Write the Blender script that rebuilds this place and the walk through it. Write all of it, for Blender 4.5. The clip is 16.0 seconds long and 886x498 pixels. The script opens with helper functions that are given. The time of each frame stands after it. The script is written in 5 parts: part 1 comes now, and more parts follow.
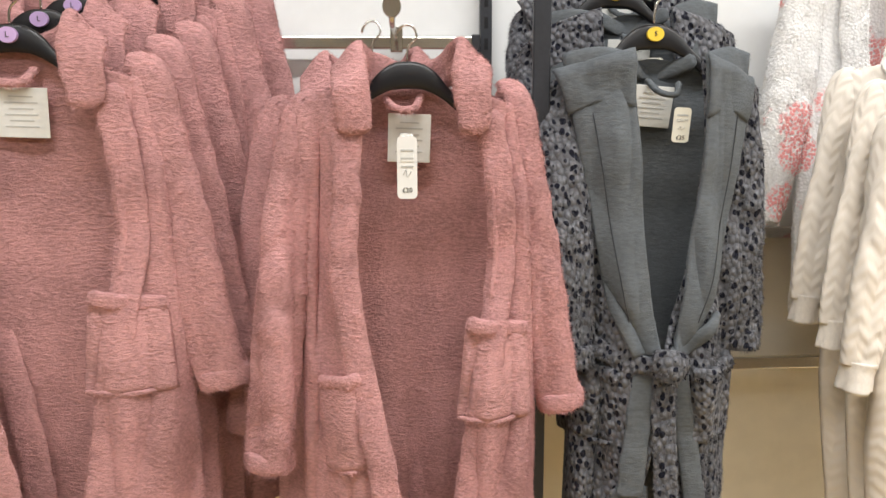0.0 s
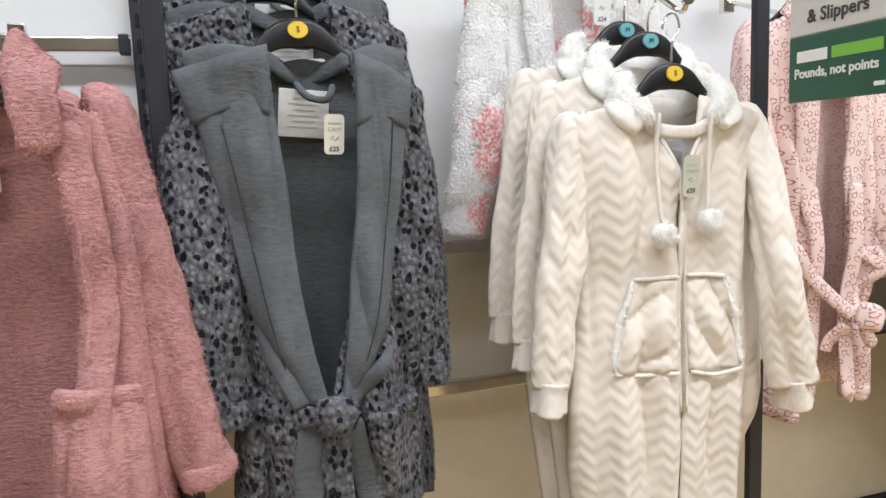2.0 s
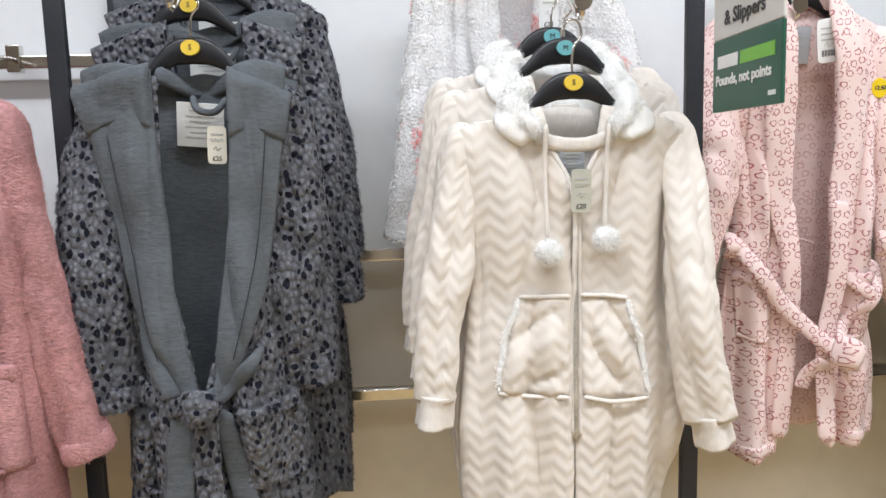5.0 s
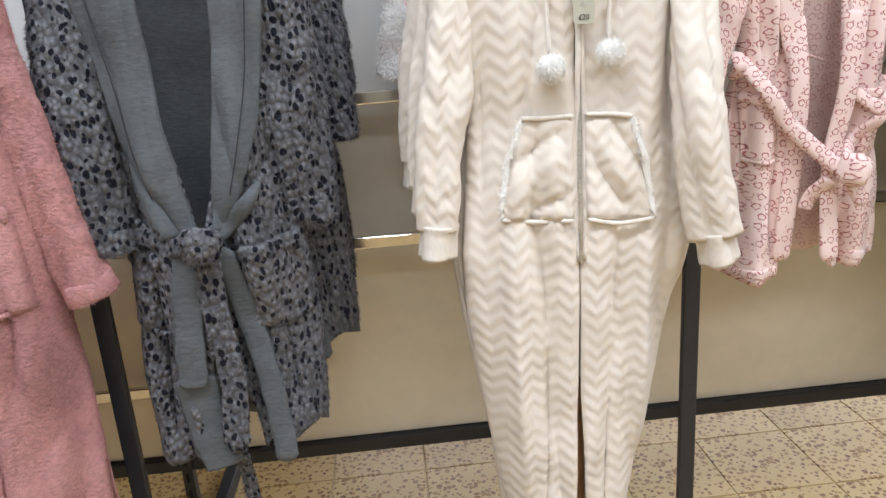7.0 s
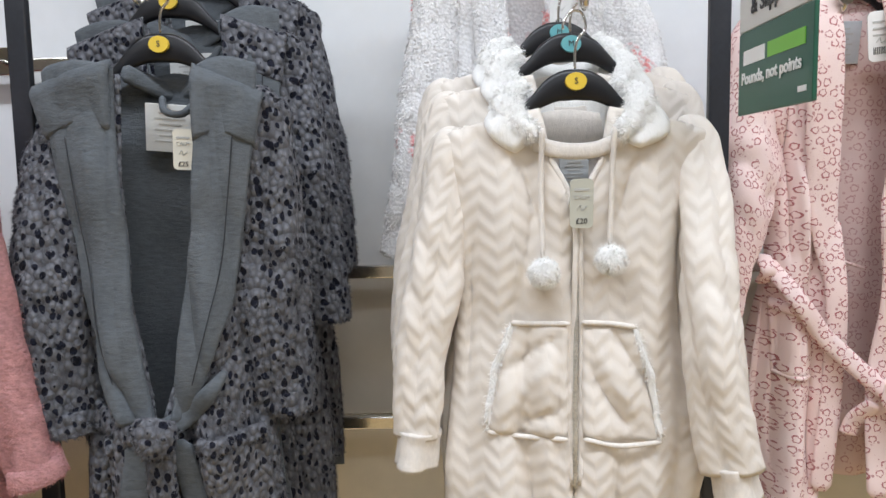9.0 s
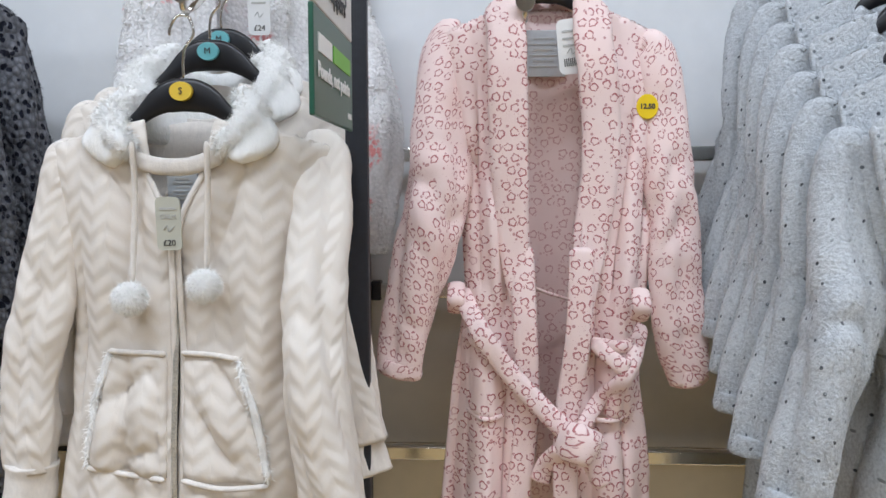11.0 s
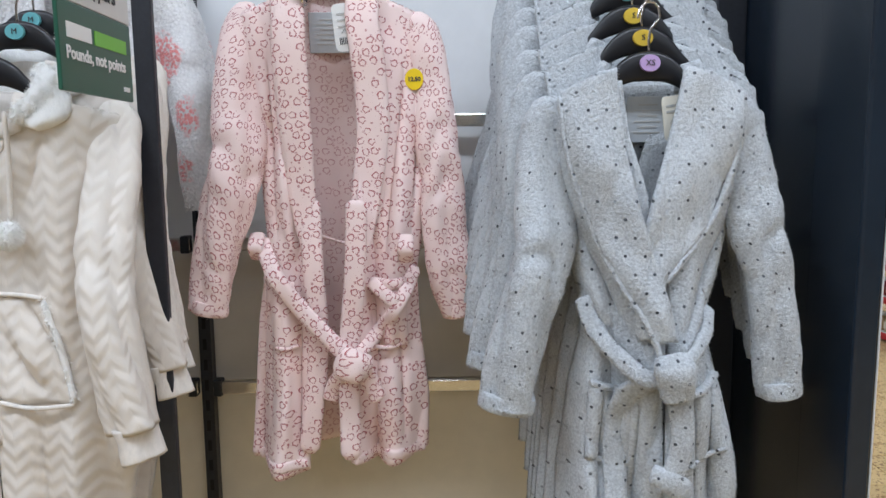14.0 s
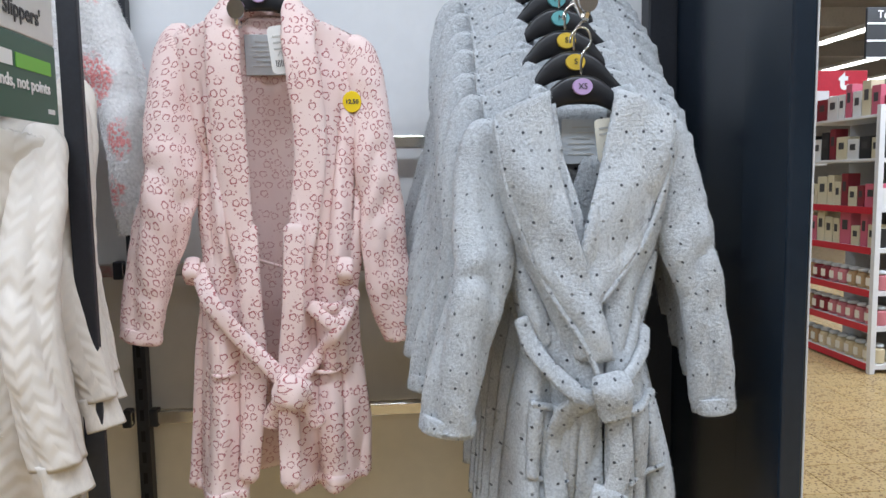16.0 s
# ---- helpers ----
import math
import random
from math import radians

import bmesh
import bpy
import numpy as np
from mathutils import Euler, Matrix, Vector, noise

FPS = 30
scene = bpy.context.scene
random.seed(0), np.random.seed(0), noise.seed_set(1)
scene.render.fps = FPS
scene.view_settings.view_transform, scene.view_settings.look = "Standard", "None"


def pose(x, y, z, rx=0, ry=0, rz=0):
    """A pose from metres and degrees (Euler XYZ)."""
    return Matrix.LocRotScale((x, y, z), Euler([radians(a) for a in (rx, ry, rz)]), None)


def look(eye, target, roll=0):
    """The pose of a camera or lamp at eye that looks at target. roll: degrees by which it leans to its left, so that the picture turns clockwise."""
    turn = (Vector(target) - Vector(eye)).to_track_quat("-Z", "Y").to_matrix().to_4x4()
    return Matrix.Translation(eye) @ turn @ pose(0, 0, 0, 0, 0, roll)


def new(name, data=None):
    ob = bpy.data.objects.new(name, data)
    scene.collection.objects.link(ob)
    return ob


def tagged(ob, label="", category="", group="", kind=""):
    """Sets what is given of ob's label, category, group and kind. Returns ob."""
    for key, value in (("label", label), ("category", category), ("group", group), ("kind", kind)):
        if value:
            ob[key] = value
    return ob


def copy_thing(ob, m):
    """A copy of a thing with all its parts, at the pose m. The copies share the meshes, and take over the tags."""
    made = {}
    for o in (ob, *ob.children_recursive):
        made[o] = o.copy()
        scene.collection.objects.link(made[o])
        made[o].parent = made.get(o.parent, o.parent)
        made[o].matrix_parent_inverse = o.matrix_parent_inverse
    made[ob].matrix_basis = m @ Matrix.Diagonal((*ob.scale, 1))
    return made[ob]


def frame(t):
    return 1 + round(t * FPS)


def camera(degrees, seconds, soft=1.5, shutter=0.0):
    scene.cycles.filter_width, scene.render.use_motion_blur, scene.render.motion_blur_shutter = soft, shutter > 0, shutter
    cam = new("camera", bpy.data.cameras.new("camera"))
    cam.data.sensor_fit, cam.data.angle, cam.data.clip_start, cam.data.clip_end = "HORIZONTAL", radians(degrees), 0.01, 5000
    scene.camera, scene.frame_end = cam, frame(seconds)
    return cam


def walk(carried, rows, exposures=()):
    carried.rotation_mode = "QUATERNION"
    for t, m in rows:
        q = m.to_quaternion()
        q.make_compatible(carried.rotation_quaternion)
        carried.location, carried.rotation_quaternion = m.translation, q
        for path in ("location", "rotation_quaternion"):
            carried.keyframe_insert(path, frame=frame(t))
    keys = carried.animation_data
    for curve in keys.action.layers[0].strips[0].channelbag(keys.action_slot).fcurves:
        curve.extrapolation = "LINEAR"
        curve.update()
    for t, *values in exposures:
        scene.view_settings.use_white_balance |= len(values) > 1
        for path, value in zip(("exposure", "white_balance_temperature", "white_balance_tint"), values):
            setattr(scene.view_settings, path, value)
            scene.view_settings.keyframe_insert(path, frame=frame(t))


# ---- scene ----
cam = camera(63.3, 16.0)
EXPOSURES = [(0.0, 0.0, 7600, 10), (1.5, -0.1, 7200, 10), (2.5, -0.27, 6750, 10), (8.0, -0.2, 6650, 10), (9.5, -0.52, 6500, 10), (12.5, -0.66, 6100, 9), (14.0, -0.66, 6150, 9), (16.0, -0.58, 6200, 9)]
PATH = [
    (0, (0.11, 0.17, 1.442), (0.204, 2.148, 1.157), -0.2),
    (0.5, (0.165, 0.192, 1.436), (0.45, 2.157, 1.201), -1.3),
    (1, (0.211, 0.209, 1.439), (0.653, 2.146, 1.208), -2.3),
    (1.5, (0.312, 0.259, 1.441), (0.839, 2.173, 1.199), -2.7),
    (2, (0.435, 0.332, 1.437), (1.013, 2.23, 1.18), -2.3),
    (2.5, (0.584, 0.445, 1.427), (1.133, 2.352, 1.172), -1.2),
    (3, (0.709, 0.5, 1.439), (1.104, 2.445, 1.192), -0.1),
    (3.5, (0.797, 0.421, 1.453), (1.033, 2.393, 1.218), 0.7),
    (3.7, (0.826, 0.374, 1.455), (1.035, 2.349, 1.225), 0.9),
    (5.8, (0.918, 0.226, 1.404), (1.032, 2.201, 1.112), -2.8),
    (6, (0.905, 0.233, 1.389), (1.034, 2.202, 1.064), -2.9),
    (6.5, (0.899, 0.241, 1.365), (1.032, 2.187, 0.922), -3.6),
    (7, (0.896, 0.25, 1.346), (1.026, 2.163, 0.779), -4.1),
    (7.5, (0.894, 0.257, 1.336), (1.023, 2.145, 0.69), -4.1),
    (8, (0.917, 0.257, 1.34), (1.033, 2.149, 0.701), -3.3),
    (8.5, (0.97, 0.285, 1.398), (1.039, 2.24, 0.984), -2.1),
    (9, (1.03, 0.363, 1.427), (1.01, 2.353, 1.228), -1.1),
    (9.5, (1.112, 0.468, 1.457), (0.962, 2.459, 1.343), -0.9),
    (10, (1.275, 0.507, 1.433), (1.145, 2.495, 1.261), -0.6),
    (10.2, (1.36, 0.498, 1.431), (1.263, 2.49, 1.274), 0.1),
    (12.3, (1.878, 0.388, 1.43), (1.699, 2.367, 1.204), -0.4),
    (12.5, (1.893, 0.353, 1.427), (1.707, 2.33, 1.187), -0.4),
    (13, (1.926, 0.288, 1.422), (1.769, 2.264, 1.156), -0.3),
    (13.5, (1.936, 0.275, 1.424), (1.885, 2.256, 1.156), -0.3),
    (14, (1.942, 0.281, 1.418), (1.959, 2.264, 1.163), -0.6),
    (14.5, (1.955, 0.276, 1.427), (2.011, 2.265, 1.219), -0.9),
    (15, (1.956, 0.269, 1.435), (2.038, 2.261, 1.269), -1.1),
    (15.5, (1.963, 0.277, 1.431), (2.076, 2.266, 1.263), -0.9),
    (16, (1.962, 0.284, 1.42), (2.117, 2.268, 1.22), -0.9),
]
walk(cam, [(t, look(eye, target, roll)) for t, eye, target, roll in PATH], EXPOSURES)

# ---- light ----
world = bpy.data.worlds.new("store_air")
scene.world = world
world.use_nodes = True
world.node_tree.nodes["Background"].inputs[0].default_value = (0.9, 0.95, 1.0, 1)
world.node_tree.nodes["Background"].inputs[1].default_value = 0.035


def strip_lamp(x, y, z, length, power, width=0.25, turn=0):
    data = bpy.data.lights.new("strip_light", "AREA")
    data.shape, data.size, data.size_y, data.energy = "RECTANGLE", length, width, power
    data.color = (0.89, 0.97, 1.10)
    ob = new("strip_light", data)
    ob.matrix_world = pose(x, y, z, 0, 0, turn)
    return ob


# ---- materials ----
def nodes_of(mat):
    mat.use_nodes = True
    return mat.node_tree, mat.node_tree.nodes["Principled BSDF"]


class Graph:
    """A short way to write node networks."""

    def __init__(self, mat):
        self.tree, self.bsdf = nodes_of(mat)

    def node(self, kind, **values):
        n = self.tree.nodes.new(kind)
        for key, value in values.items():
            if key == "operation":
                n.operation = value
            elif key == "blend_type":
                n.blend_type = value
            elif key == "data_type":
                n.data_type = value
            elif key == "feature":
                n.feature = value
            else:
                n.inputs[key.replace("_", " ")].default_value = value
        return n

    def link(self, a, b):
        self.tree.links.new(a, b)

    def math(self, op, a, b=0.0, c=0.0):
        n = self.tree.nodes.new("ShaderNodeMath")
        n.operation = op
        for i, v in enumerate((a, b, c)):
            if isinstance(v, (int, float)):
                n.inputs[i].default_value = v
            else:
                self.link(v, n.inputs[i])
        return n.outputs[0]

    def mix(self, fac, a, b):
        n = self.tree.nodes.new("ShaderNodeMix")
        n.data_type = "RGBA"
        for i, v in ((0, fac), (6, a), (7, b)):
            if isinstance(v, (int, float)):
                n.inputs[i].default_value = v
            elif isinstance(v, tuple):
                n.inputs[i].default_value = (*v, 1) if len(v) == 3 else v
            else:
                self.link(v, n.inputs[i])
        return n.outputs[2]

    def noise(self, vector, scale, detail=3.0, rough=0.55):
        n = self.node("ShaderNodeTexNoise", Scale=scale, Detail=detail, Roughness=rough)
        self.link(vector, n.inputs["Vector"])
        return n.outputs["Fac"]

    def step(self, value, lo, hi):
        n = self.tree.nodes.new("ShaderNodeMapRange")
        n.interpolation_type = "SMOOTHSTEP"
        n.inputs[1].default_value, n.inputs[2].default_value = lo, hi
        self.link(value, n.inputs[0])
        return n.outputs[0]

    def coords(self, which="Object", scale=(1, 1, 1)):
        c = self.tree.nodes.new("ShaderNodeTexCoord")
        m = self.tree.nodes.new("ShaderNodeMapping")
        m.inputs["Scale"].default_value = scale
        self.link(c.outputs[which], m.inputs["Vector"])
        return m.outputs[0]

    def bump(self, height, strength, distance, under=None):
        n = self.node("ShaderNodeBump", Strength=strength, Distance=distance)
        self.link(height, n.inputs["Height"])
        if under is not None:
            self.link(under, n.inputs["Normal"])
        return n.outputs[0]

    def finish(self, colour=None, normal=None, rough=None, metal=None):
        for key, v in (("Base Color", colour), ("Normal", normal), ("Roughness", rough), ("Metallic", metal)):
            if v is None:
                continue
            if isinstance(v, (int, float)):
                self.bsdf.inputs[key].default_value = v
            elif isinstance(v, tuple):
                self.bsdf.inputs[key].default_value = (*v, 1)
            else:
                self.link(v, self.bsdf.inputs[key])


def plain(name, colour, rough=0.5, metal=0.0, grain=0.0, scale=60.0, bump=0.0):
    mat = bpy.data.materials.new(name)
    g = Graph(mat)
    v = g.coords()
    n = g.noise(v, scale, 4)
    n2 = g.noise(v, scale * 0.07, 2)
    both = g.math("MULTIPLY", g.math("ADD", n, n2), 0.5)
    dark = tuple(c * (1 - grain) for c in colour)
    lite = tuple(min(1, c * (1 + grain)) for c in colour)
    r = g.math("MULTIPLY_ADD", n2, 0.16, rough - 0.08)
    g.finish(g.mix(g.step(both, 0.3, 0.7), dark, lite), g.bump(n, bump, 0.002) if bump else None, r, metal)
    return mat


def glow(name, colour, strength):
    mat = bpy.data.materials.new(name)
    tree, b = nodes_of(mat)
    b.inputs["Base Color"].default_value = (*colour, 1)
    b.inputs["Emission Color"].default_value = (*colour, 1)
    b.inputs["Emission Strength"].default_value = strength
    return mat


def fleece(name, colour, tuft=95.0, depth=0.004, vary=0.28, sheen=0.35, stretch=(1, 1, 0.55)):
    """Deep pile: clumped tufts, with fine hairs over them."""
    mat = bpy.data.materials.new(name)
    g = Graph(mat)
    v = g.coords("Object", stretch)
    w = g.coords("Object")
    clump = g.noise(v, tuft, 5, 0.62)
    patch = g.noise(w, 9.0, 3)
    hair = g.noise(w, tuft * 5, 2)
    fac = g.math("ADD", g.math("MULTIPLY", clump, 0.55), g.math("MULTIPLY", patch, 0.45))
    deep = tuple(c * (1 - vary) for c in colour)
    high = tuple(min(1.0, c * (1 + vary * 0.55)) for c in colour)
    n1 = g.bump(clump, 0.75, depth)
    n2 = g.bump(hair, 0.35, 0.0012, n1)
    g.finish(g.mix(g.step(fac, 0.34, 0.64), deep, high), n2, 0.95)
    g.bsdf.inputs["Sheen Weight"].default_value = sheen
    g.bsdf.inputs["Sheen Roughness"].default_value = 0.5
    g.bsdf.inputs["Sheen Tint"].default_value = (*[min(1, c * 1.3 + 0.1) for c in colour], 1)
    g.bsdf.inputs["Specular IOR Level"].default_value = 0.15
    return mat


def leopard(name):
    mat = bpy.data.materials.new(name)
    g = Graph(mat)
    v = g.coords("Object", (1, 1, 0.72))
    warp = g.node("ShaderNodeTexNoise", Scale=55.0, Detail=1.0)
    g.link(v, warp.inputs["Vector"])
    add = g.node("ShaderNodeVectorMath", operation="MULTIPLY_ADD")
    g.link(warp.outputs["Color"], add.inputs[0])
    add.inputs[1].default_value = (0.012, 0.012, 0.012)
    g.link(v, add.inputs[2])
    cell = g.node("ShaderNodeTexVoronoi", Scale=74.0, Randomness=0.9)
    g.link(add.outputs[0], cell.inputs["Vector"])
    size = g.math("MULTIPLY_ADD", cell.outputs["Color"], 0.20, 0.26)
    spot = g.math("SUBTRACT", size, cell.outputs["Distance"])
    spot = g.step(spot, -0.02, 0.04)
    tuft = g.node("ShaderNodeTexVoronoi", Scale=95.0, Randomness=0.9)
    g.link(v, tuft.inputs["Vector"])
    hair = g.noise(g.coords("Object"), 420.0, 2)
    ground = g.mix(g.step(tuft.outputs["Distance"], 0.15, 0.7), (0.195, 0.20, 0.216), (0.115, 0.116, 0.128))
    col = g.mix(spot, ground, (0.012, 0.013, 0.022))
    lump = g.math("SUBTRACT", 1.0, tuft.outputs["Distance"])
    n = g.bump(hair, 0.5, 0.0014, g.bump(lump, 1.0, 0.009))
    g.finish(col, n, 0.9)
    g.bsdf.inputs["Sheen Weight"].default_value = 0.12
    g.bsdf.inputs["Sheen Tint"].default_value = (0.6, 0.6, 0.65, 1)
    g.bsdf.inputs["Specular IOR Level"].default_value = 0.15
    return mat


def uv_cells(g, scale, shift=0.5):
    """Staggered cells of the cloth's own measure: local place in the cell (-0.5 to 0.5) and the cell's random colour."""
    uv = g.tree.nodes.new("ShaderNodeUVMap")
    sep = g.tree.nodes.new("ShaderNodeSeparateXYZ")
    g.link(uv.outputs[0], sep.inputs[0])
    y = g.math("MULTIPLY", sep.outputs[1], scale)
    row = g.math("FLOOR", y)
    odd = g.math("MULTIPLY", g.math("MODULO", g.math("ABSOLUTE", row), 2.0), shift)
    x = g.math("ADD", g.math("MULTIPLY", sep.outputs[0], scale), odd)
    colm = g.math("FLOOR", x)
    lx = g.math("SUBTRACT", g.math("SUBTRACT", x, colm), 0.5)
    ly = g.math("SUBTRACT", g.math("SUBTRACT", y, row), 0.5)
    comb = g.tree.nodes.new("ShaderNodeCombineXYZ")
    g.link(colm, comb.inputs[0])
    g.link(row, comb.inputs[1])
    rnd = g.tree.nodes.new("ShaderNodeTexWhiteNoise")
    rnd.noise_dimensions = "3D"
    g.link(comb.outputs[0], rnd.inputs["Vector"])
    return lx, ly, rnd


def heart_shape(g, lx, ly, angle, size):
    """Below 0 inside a heart."""
    co, si = g.math("COSINE", angle), g.math("SINE", angle)
    x = g.math("DIVIDE", g.math("SUBTRACT", g.math("MULTIPLY", lx, co), g.math("MULTIPLY", ly, si)), size)
    y = g.math("DIVIDE", g.math("ADD", g.math("MULTIPLY", lx, si), g.math("MULTIPLY", ly, co)), size)
    q = g.math("SUBTRACT", g.math("ADD", g.math("MULTIPLY", x, x), g.math("MULTIPLY", y, y)), 1.0)
    q3 = g.math("MULTIPLY", q, g.math("MULTIPLY", q, q))
    return g.math("SUBTRACT", q3, g.math("MULTIPLY", g.math("MULTIPLY", x, x), g.math("MULTIPLY", y, g.math("MULTIPLY", y, y))))


def hearts(name, ink_colour=(0.46, 0.17, 0.17)):
    mat = bpy.data.materials.new(name)
    g = Graph(mat)
    lx, ly, rnd = uv_cells(g, 50.0)
    angle = g.math("MULTIPLY_ADD", rnd.outputs["Value"], 1.6, -0.8)
    wob = g.noise(g.coords("UV"), 160.0, 2)
    hop = g.tree.nodes.new("ShaderNodeSeparateColor")
    g.link(rnd.outputs["Color"], hop.inputs[0])
    lx = g.math("ADD", lx, g.math("MULTIPLY_ADD", hop.outputs[0], 0.36, -0.18))
    ly = g.math("ADD", ly, g.math("MULTIPLY_ADD", hop.outputs[2], 0.36, -0.18))
    lx = g.math("ADD", lx, g.math("MULTIPLY_ADD", wob, 0.22, -0.11))
    outer = heart_shape(g, lx, ly, angle, 0.29)
    inner = heart_shape(g, lx, ly, angle, 0.195)
    ring = g.math("MULTIPLY", g.step(g.math("MULTIPLY", outer, -1.0), -0.22, 0.0), g.step(inner, -0.05, 0.25))
    split = g.tree.nodes.new("ShaderNodeSeparateColor")
    g.link(rnd.outputs["Color"], split.inputs[0])
    ring = g.math("MULTIPLY", ring, g.step(split.outputs[1], 0.22, 0.24))
    gap = g.step(g.noise(g.coords("UV"), 150.0, 1), 0.34, 0.46)
    ring = g.math("MULTIPLY", ring, gap)
    dots = g.node("ShaderNodeTexVoronoi", Scale=95.0, Randomness=1.0)
    g.link(g.coords("UV"), dots.inputs["Vector"])
    far = g.step(outer, 0.6, 2.0)
    speck = g.math("MULTIPLY", g.step(g.math("SUBTRACT", 0.30, dots.outputs["Distance"]), 0.0, 0.08), far)
    ink = g.math("MAXIMUM", ring, g.math("MULTIPLY", speck, 0.75))
    pile = g.noise(g.coords("Object"), 330.0, 3)
    ground = g.mix(g.noise(g.coords("Object"), 14.0, 3), (0.83, 0.62, 0.58), (0.91, 0.755, 0.715))
    col = g.mix(ink, ground, ink_colour)
    g.finish(col, g.bump(pile, 0.4, 0.0015), 0.92)
    g.bsdf.inputs["Sheen Weight"].default_value = 0.12
    g.bsdf.inputs["Specular IOR Level"].default_value = 0.15
    return mat


def silver_dots(name):
    mat = bpy.data.materials.new(name)
    g = Graph(mat)
    lx, ly, rnd = uv_cells(g, 36.0)
    jx = g.math("ADD", lx, g.math("MULTIPLY_ADD", rnd.outputs["Value"], 0.2, -0.1))
    d = g.math("SQRT", g.math("ADD", g.math("MULTIPLY", jx, jx), g.math("MULTIPLY", ly, ly)))
    dot = g.step(g.math("SUBTRACT", 0.090, d), -0.01, 0.015)
    bright = g.step(rnd.outputs["Value"], 0.25, 0.9)
    foil = g.mix(bright, (0.09, 0.10, 0.115), (0.60, 0.64, 0.66))
    pile = g.noise(g.coords("Object"), 210.0, 4, 0.65)
    patch = g.noise(g.coords("Object"), 11.0, 3)
    both = g.math("ADD", g.math("MULTIPLY", pile, 0.7), g.math("MULTIPLY", patch, 0.3))
    ground = g.mix(g.step(both, 0.36, 0.62), (0.46, 0.48, 0.50), (0.65, 0.68, 0.70))
    g.finish(g.mix(dot, ground, foil), g.bump(pile, 0.8, 0.006), g.math("MULTIPLY_ADD", dot, -0.62, 0.93), g.math("MULTIPLY", dot, 0.9))
    g.bsdf.inputs["Sheen Weight"].default_value = 0.12
    g.bsdf.inputs["Specular IOR Level"].default_value = 0.2
    return mat


def cable_cream(name):
    """Cream fleece pressed with columns of chevrons."""
    mat = bpy.data.materials.new(name)
    g = Graph(mat)
    uv = g.tree.nodes.new("ShaderNodeUVMap")
    sep = g.tree.nodes.new("ShaderNodeSeparateXYZ")
    g.link(uv.outputs[0], sep.inputs[0])
    wob = g.math("MULTIPLY_ADD", g.noise(g.coords("UV"), 9.0, 2), 0.02, -0.01)
    u = g.math("ADD", sep.outputs[0], wob)
    zig = g.math("PINGPONG", u, 0.024)
    ph = g.math("ADD", sep.outputs[1], g.math("MULTIPLY", zig, 0.85))
    wave = g.math("SINE", g.math("MULTIPLY", ph, 225.0))
    col_edge = g.math("SINE", g.math("MULTIPLY", u, 6.2832 / 0.048))
    h = g.math("ADD", g.math("MULTIPLY_ADD", wave, 0.5, 0.5), g.math("MULTIPLY", col_edge, 0.25))
    pile = g.noise(g.coords("Object"), 300.0, 3)
    n = g.bump(pile, 0.25, 0.001, g.bump(g.math("MULTIPLY", h, g.step(g.noise(g.coords("UV"), 7.0, 2), 0.12, 0.55)), 0.34, 0.004))
    patch = g.noise(g.coords("Object"), 8.0, 3)
    g.finish(g.mix(patch, (0.72, 0.65, 0.57), (0.82, 0.76, 0.69)), n, 0.9)
    g.bsdf.inputs["Sheen Weight"].default_value = 0.12
    g.bsdf.inputs["Specular IOR Level"].default_value = 0.15
    return mat


def sherpa(name):
    mat = bpy.data.materials.new(name)
    g = Graph(mat)
    v = g.coords("Object")
    curl = g.node("ShaderNodeTexVoronoi", Scale=150.0, Randomness=1.0)
    g.link(v, curl.inputs["Vector"])
    lump = g.math("SUBTRACT", 1.0, curl.outputs["Distance"])
    patch = g.node("ShaderNodeTexVoronoi", Scale=7.5, Randomness=0.8)
    g.link(v, patch.inputs["Vector"])
    edge = g.math("ADD", patch.outputs["Distance"], g.math("MULTIPLY_ADD", g.noise(v, 45.0, 2), 0.35, -0.17))
    pink = g.math("MULTIPLY", g.step(g.math("SUBTRACT", 0.42, edge), -0.04, 0.06), g.step(lump, 0.2, 0.6))
    col = g.mix(pink, g.mix(lump, (0.74, 0.73, 0.72), (0.90, 0.89, 0.88)), (0.82, 0.33, 0.32))
    g.finish(col, g.bump(lump, 0.6, 0.004), 0.95)
    g.bsdf.inputs["Sheen Weight"].default_value = 0.12
    return mat


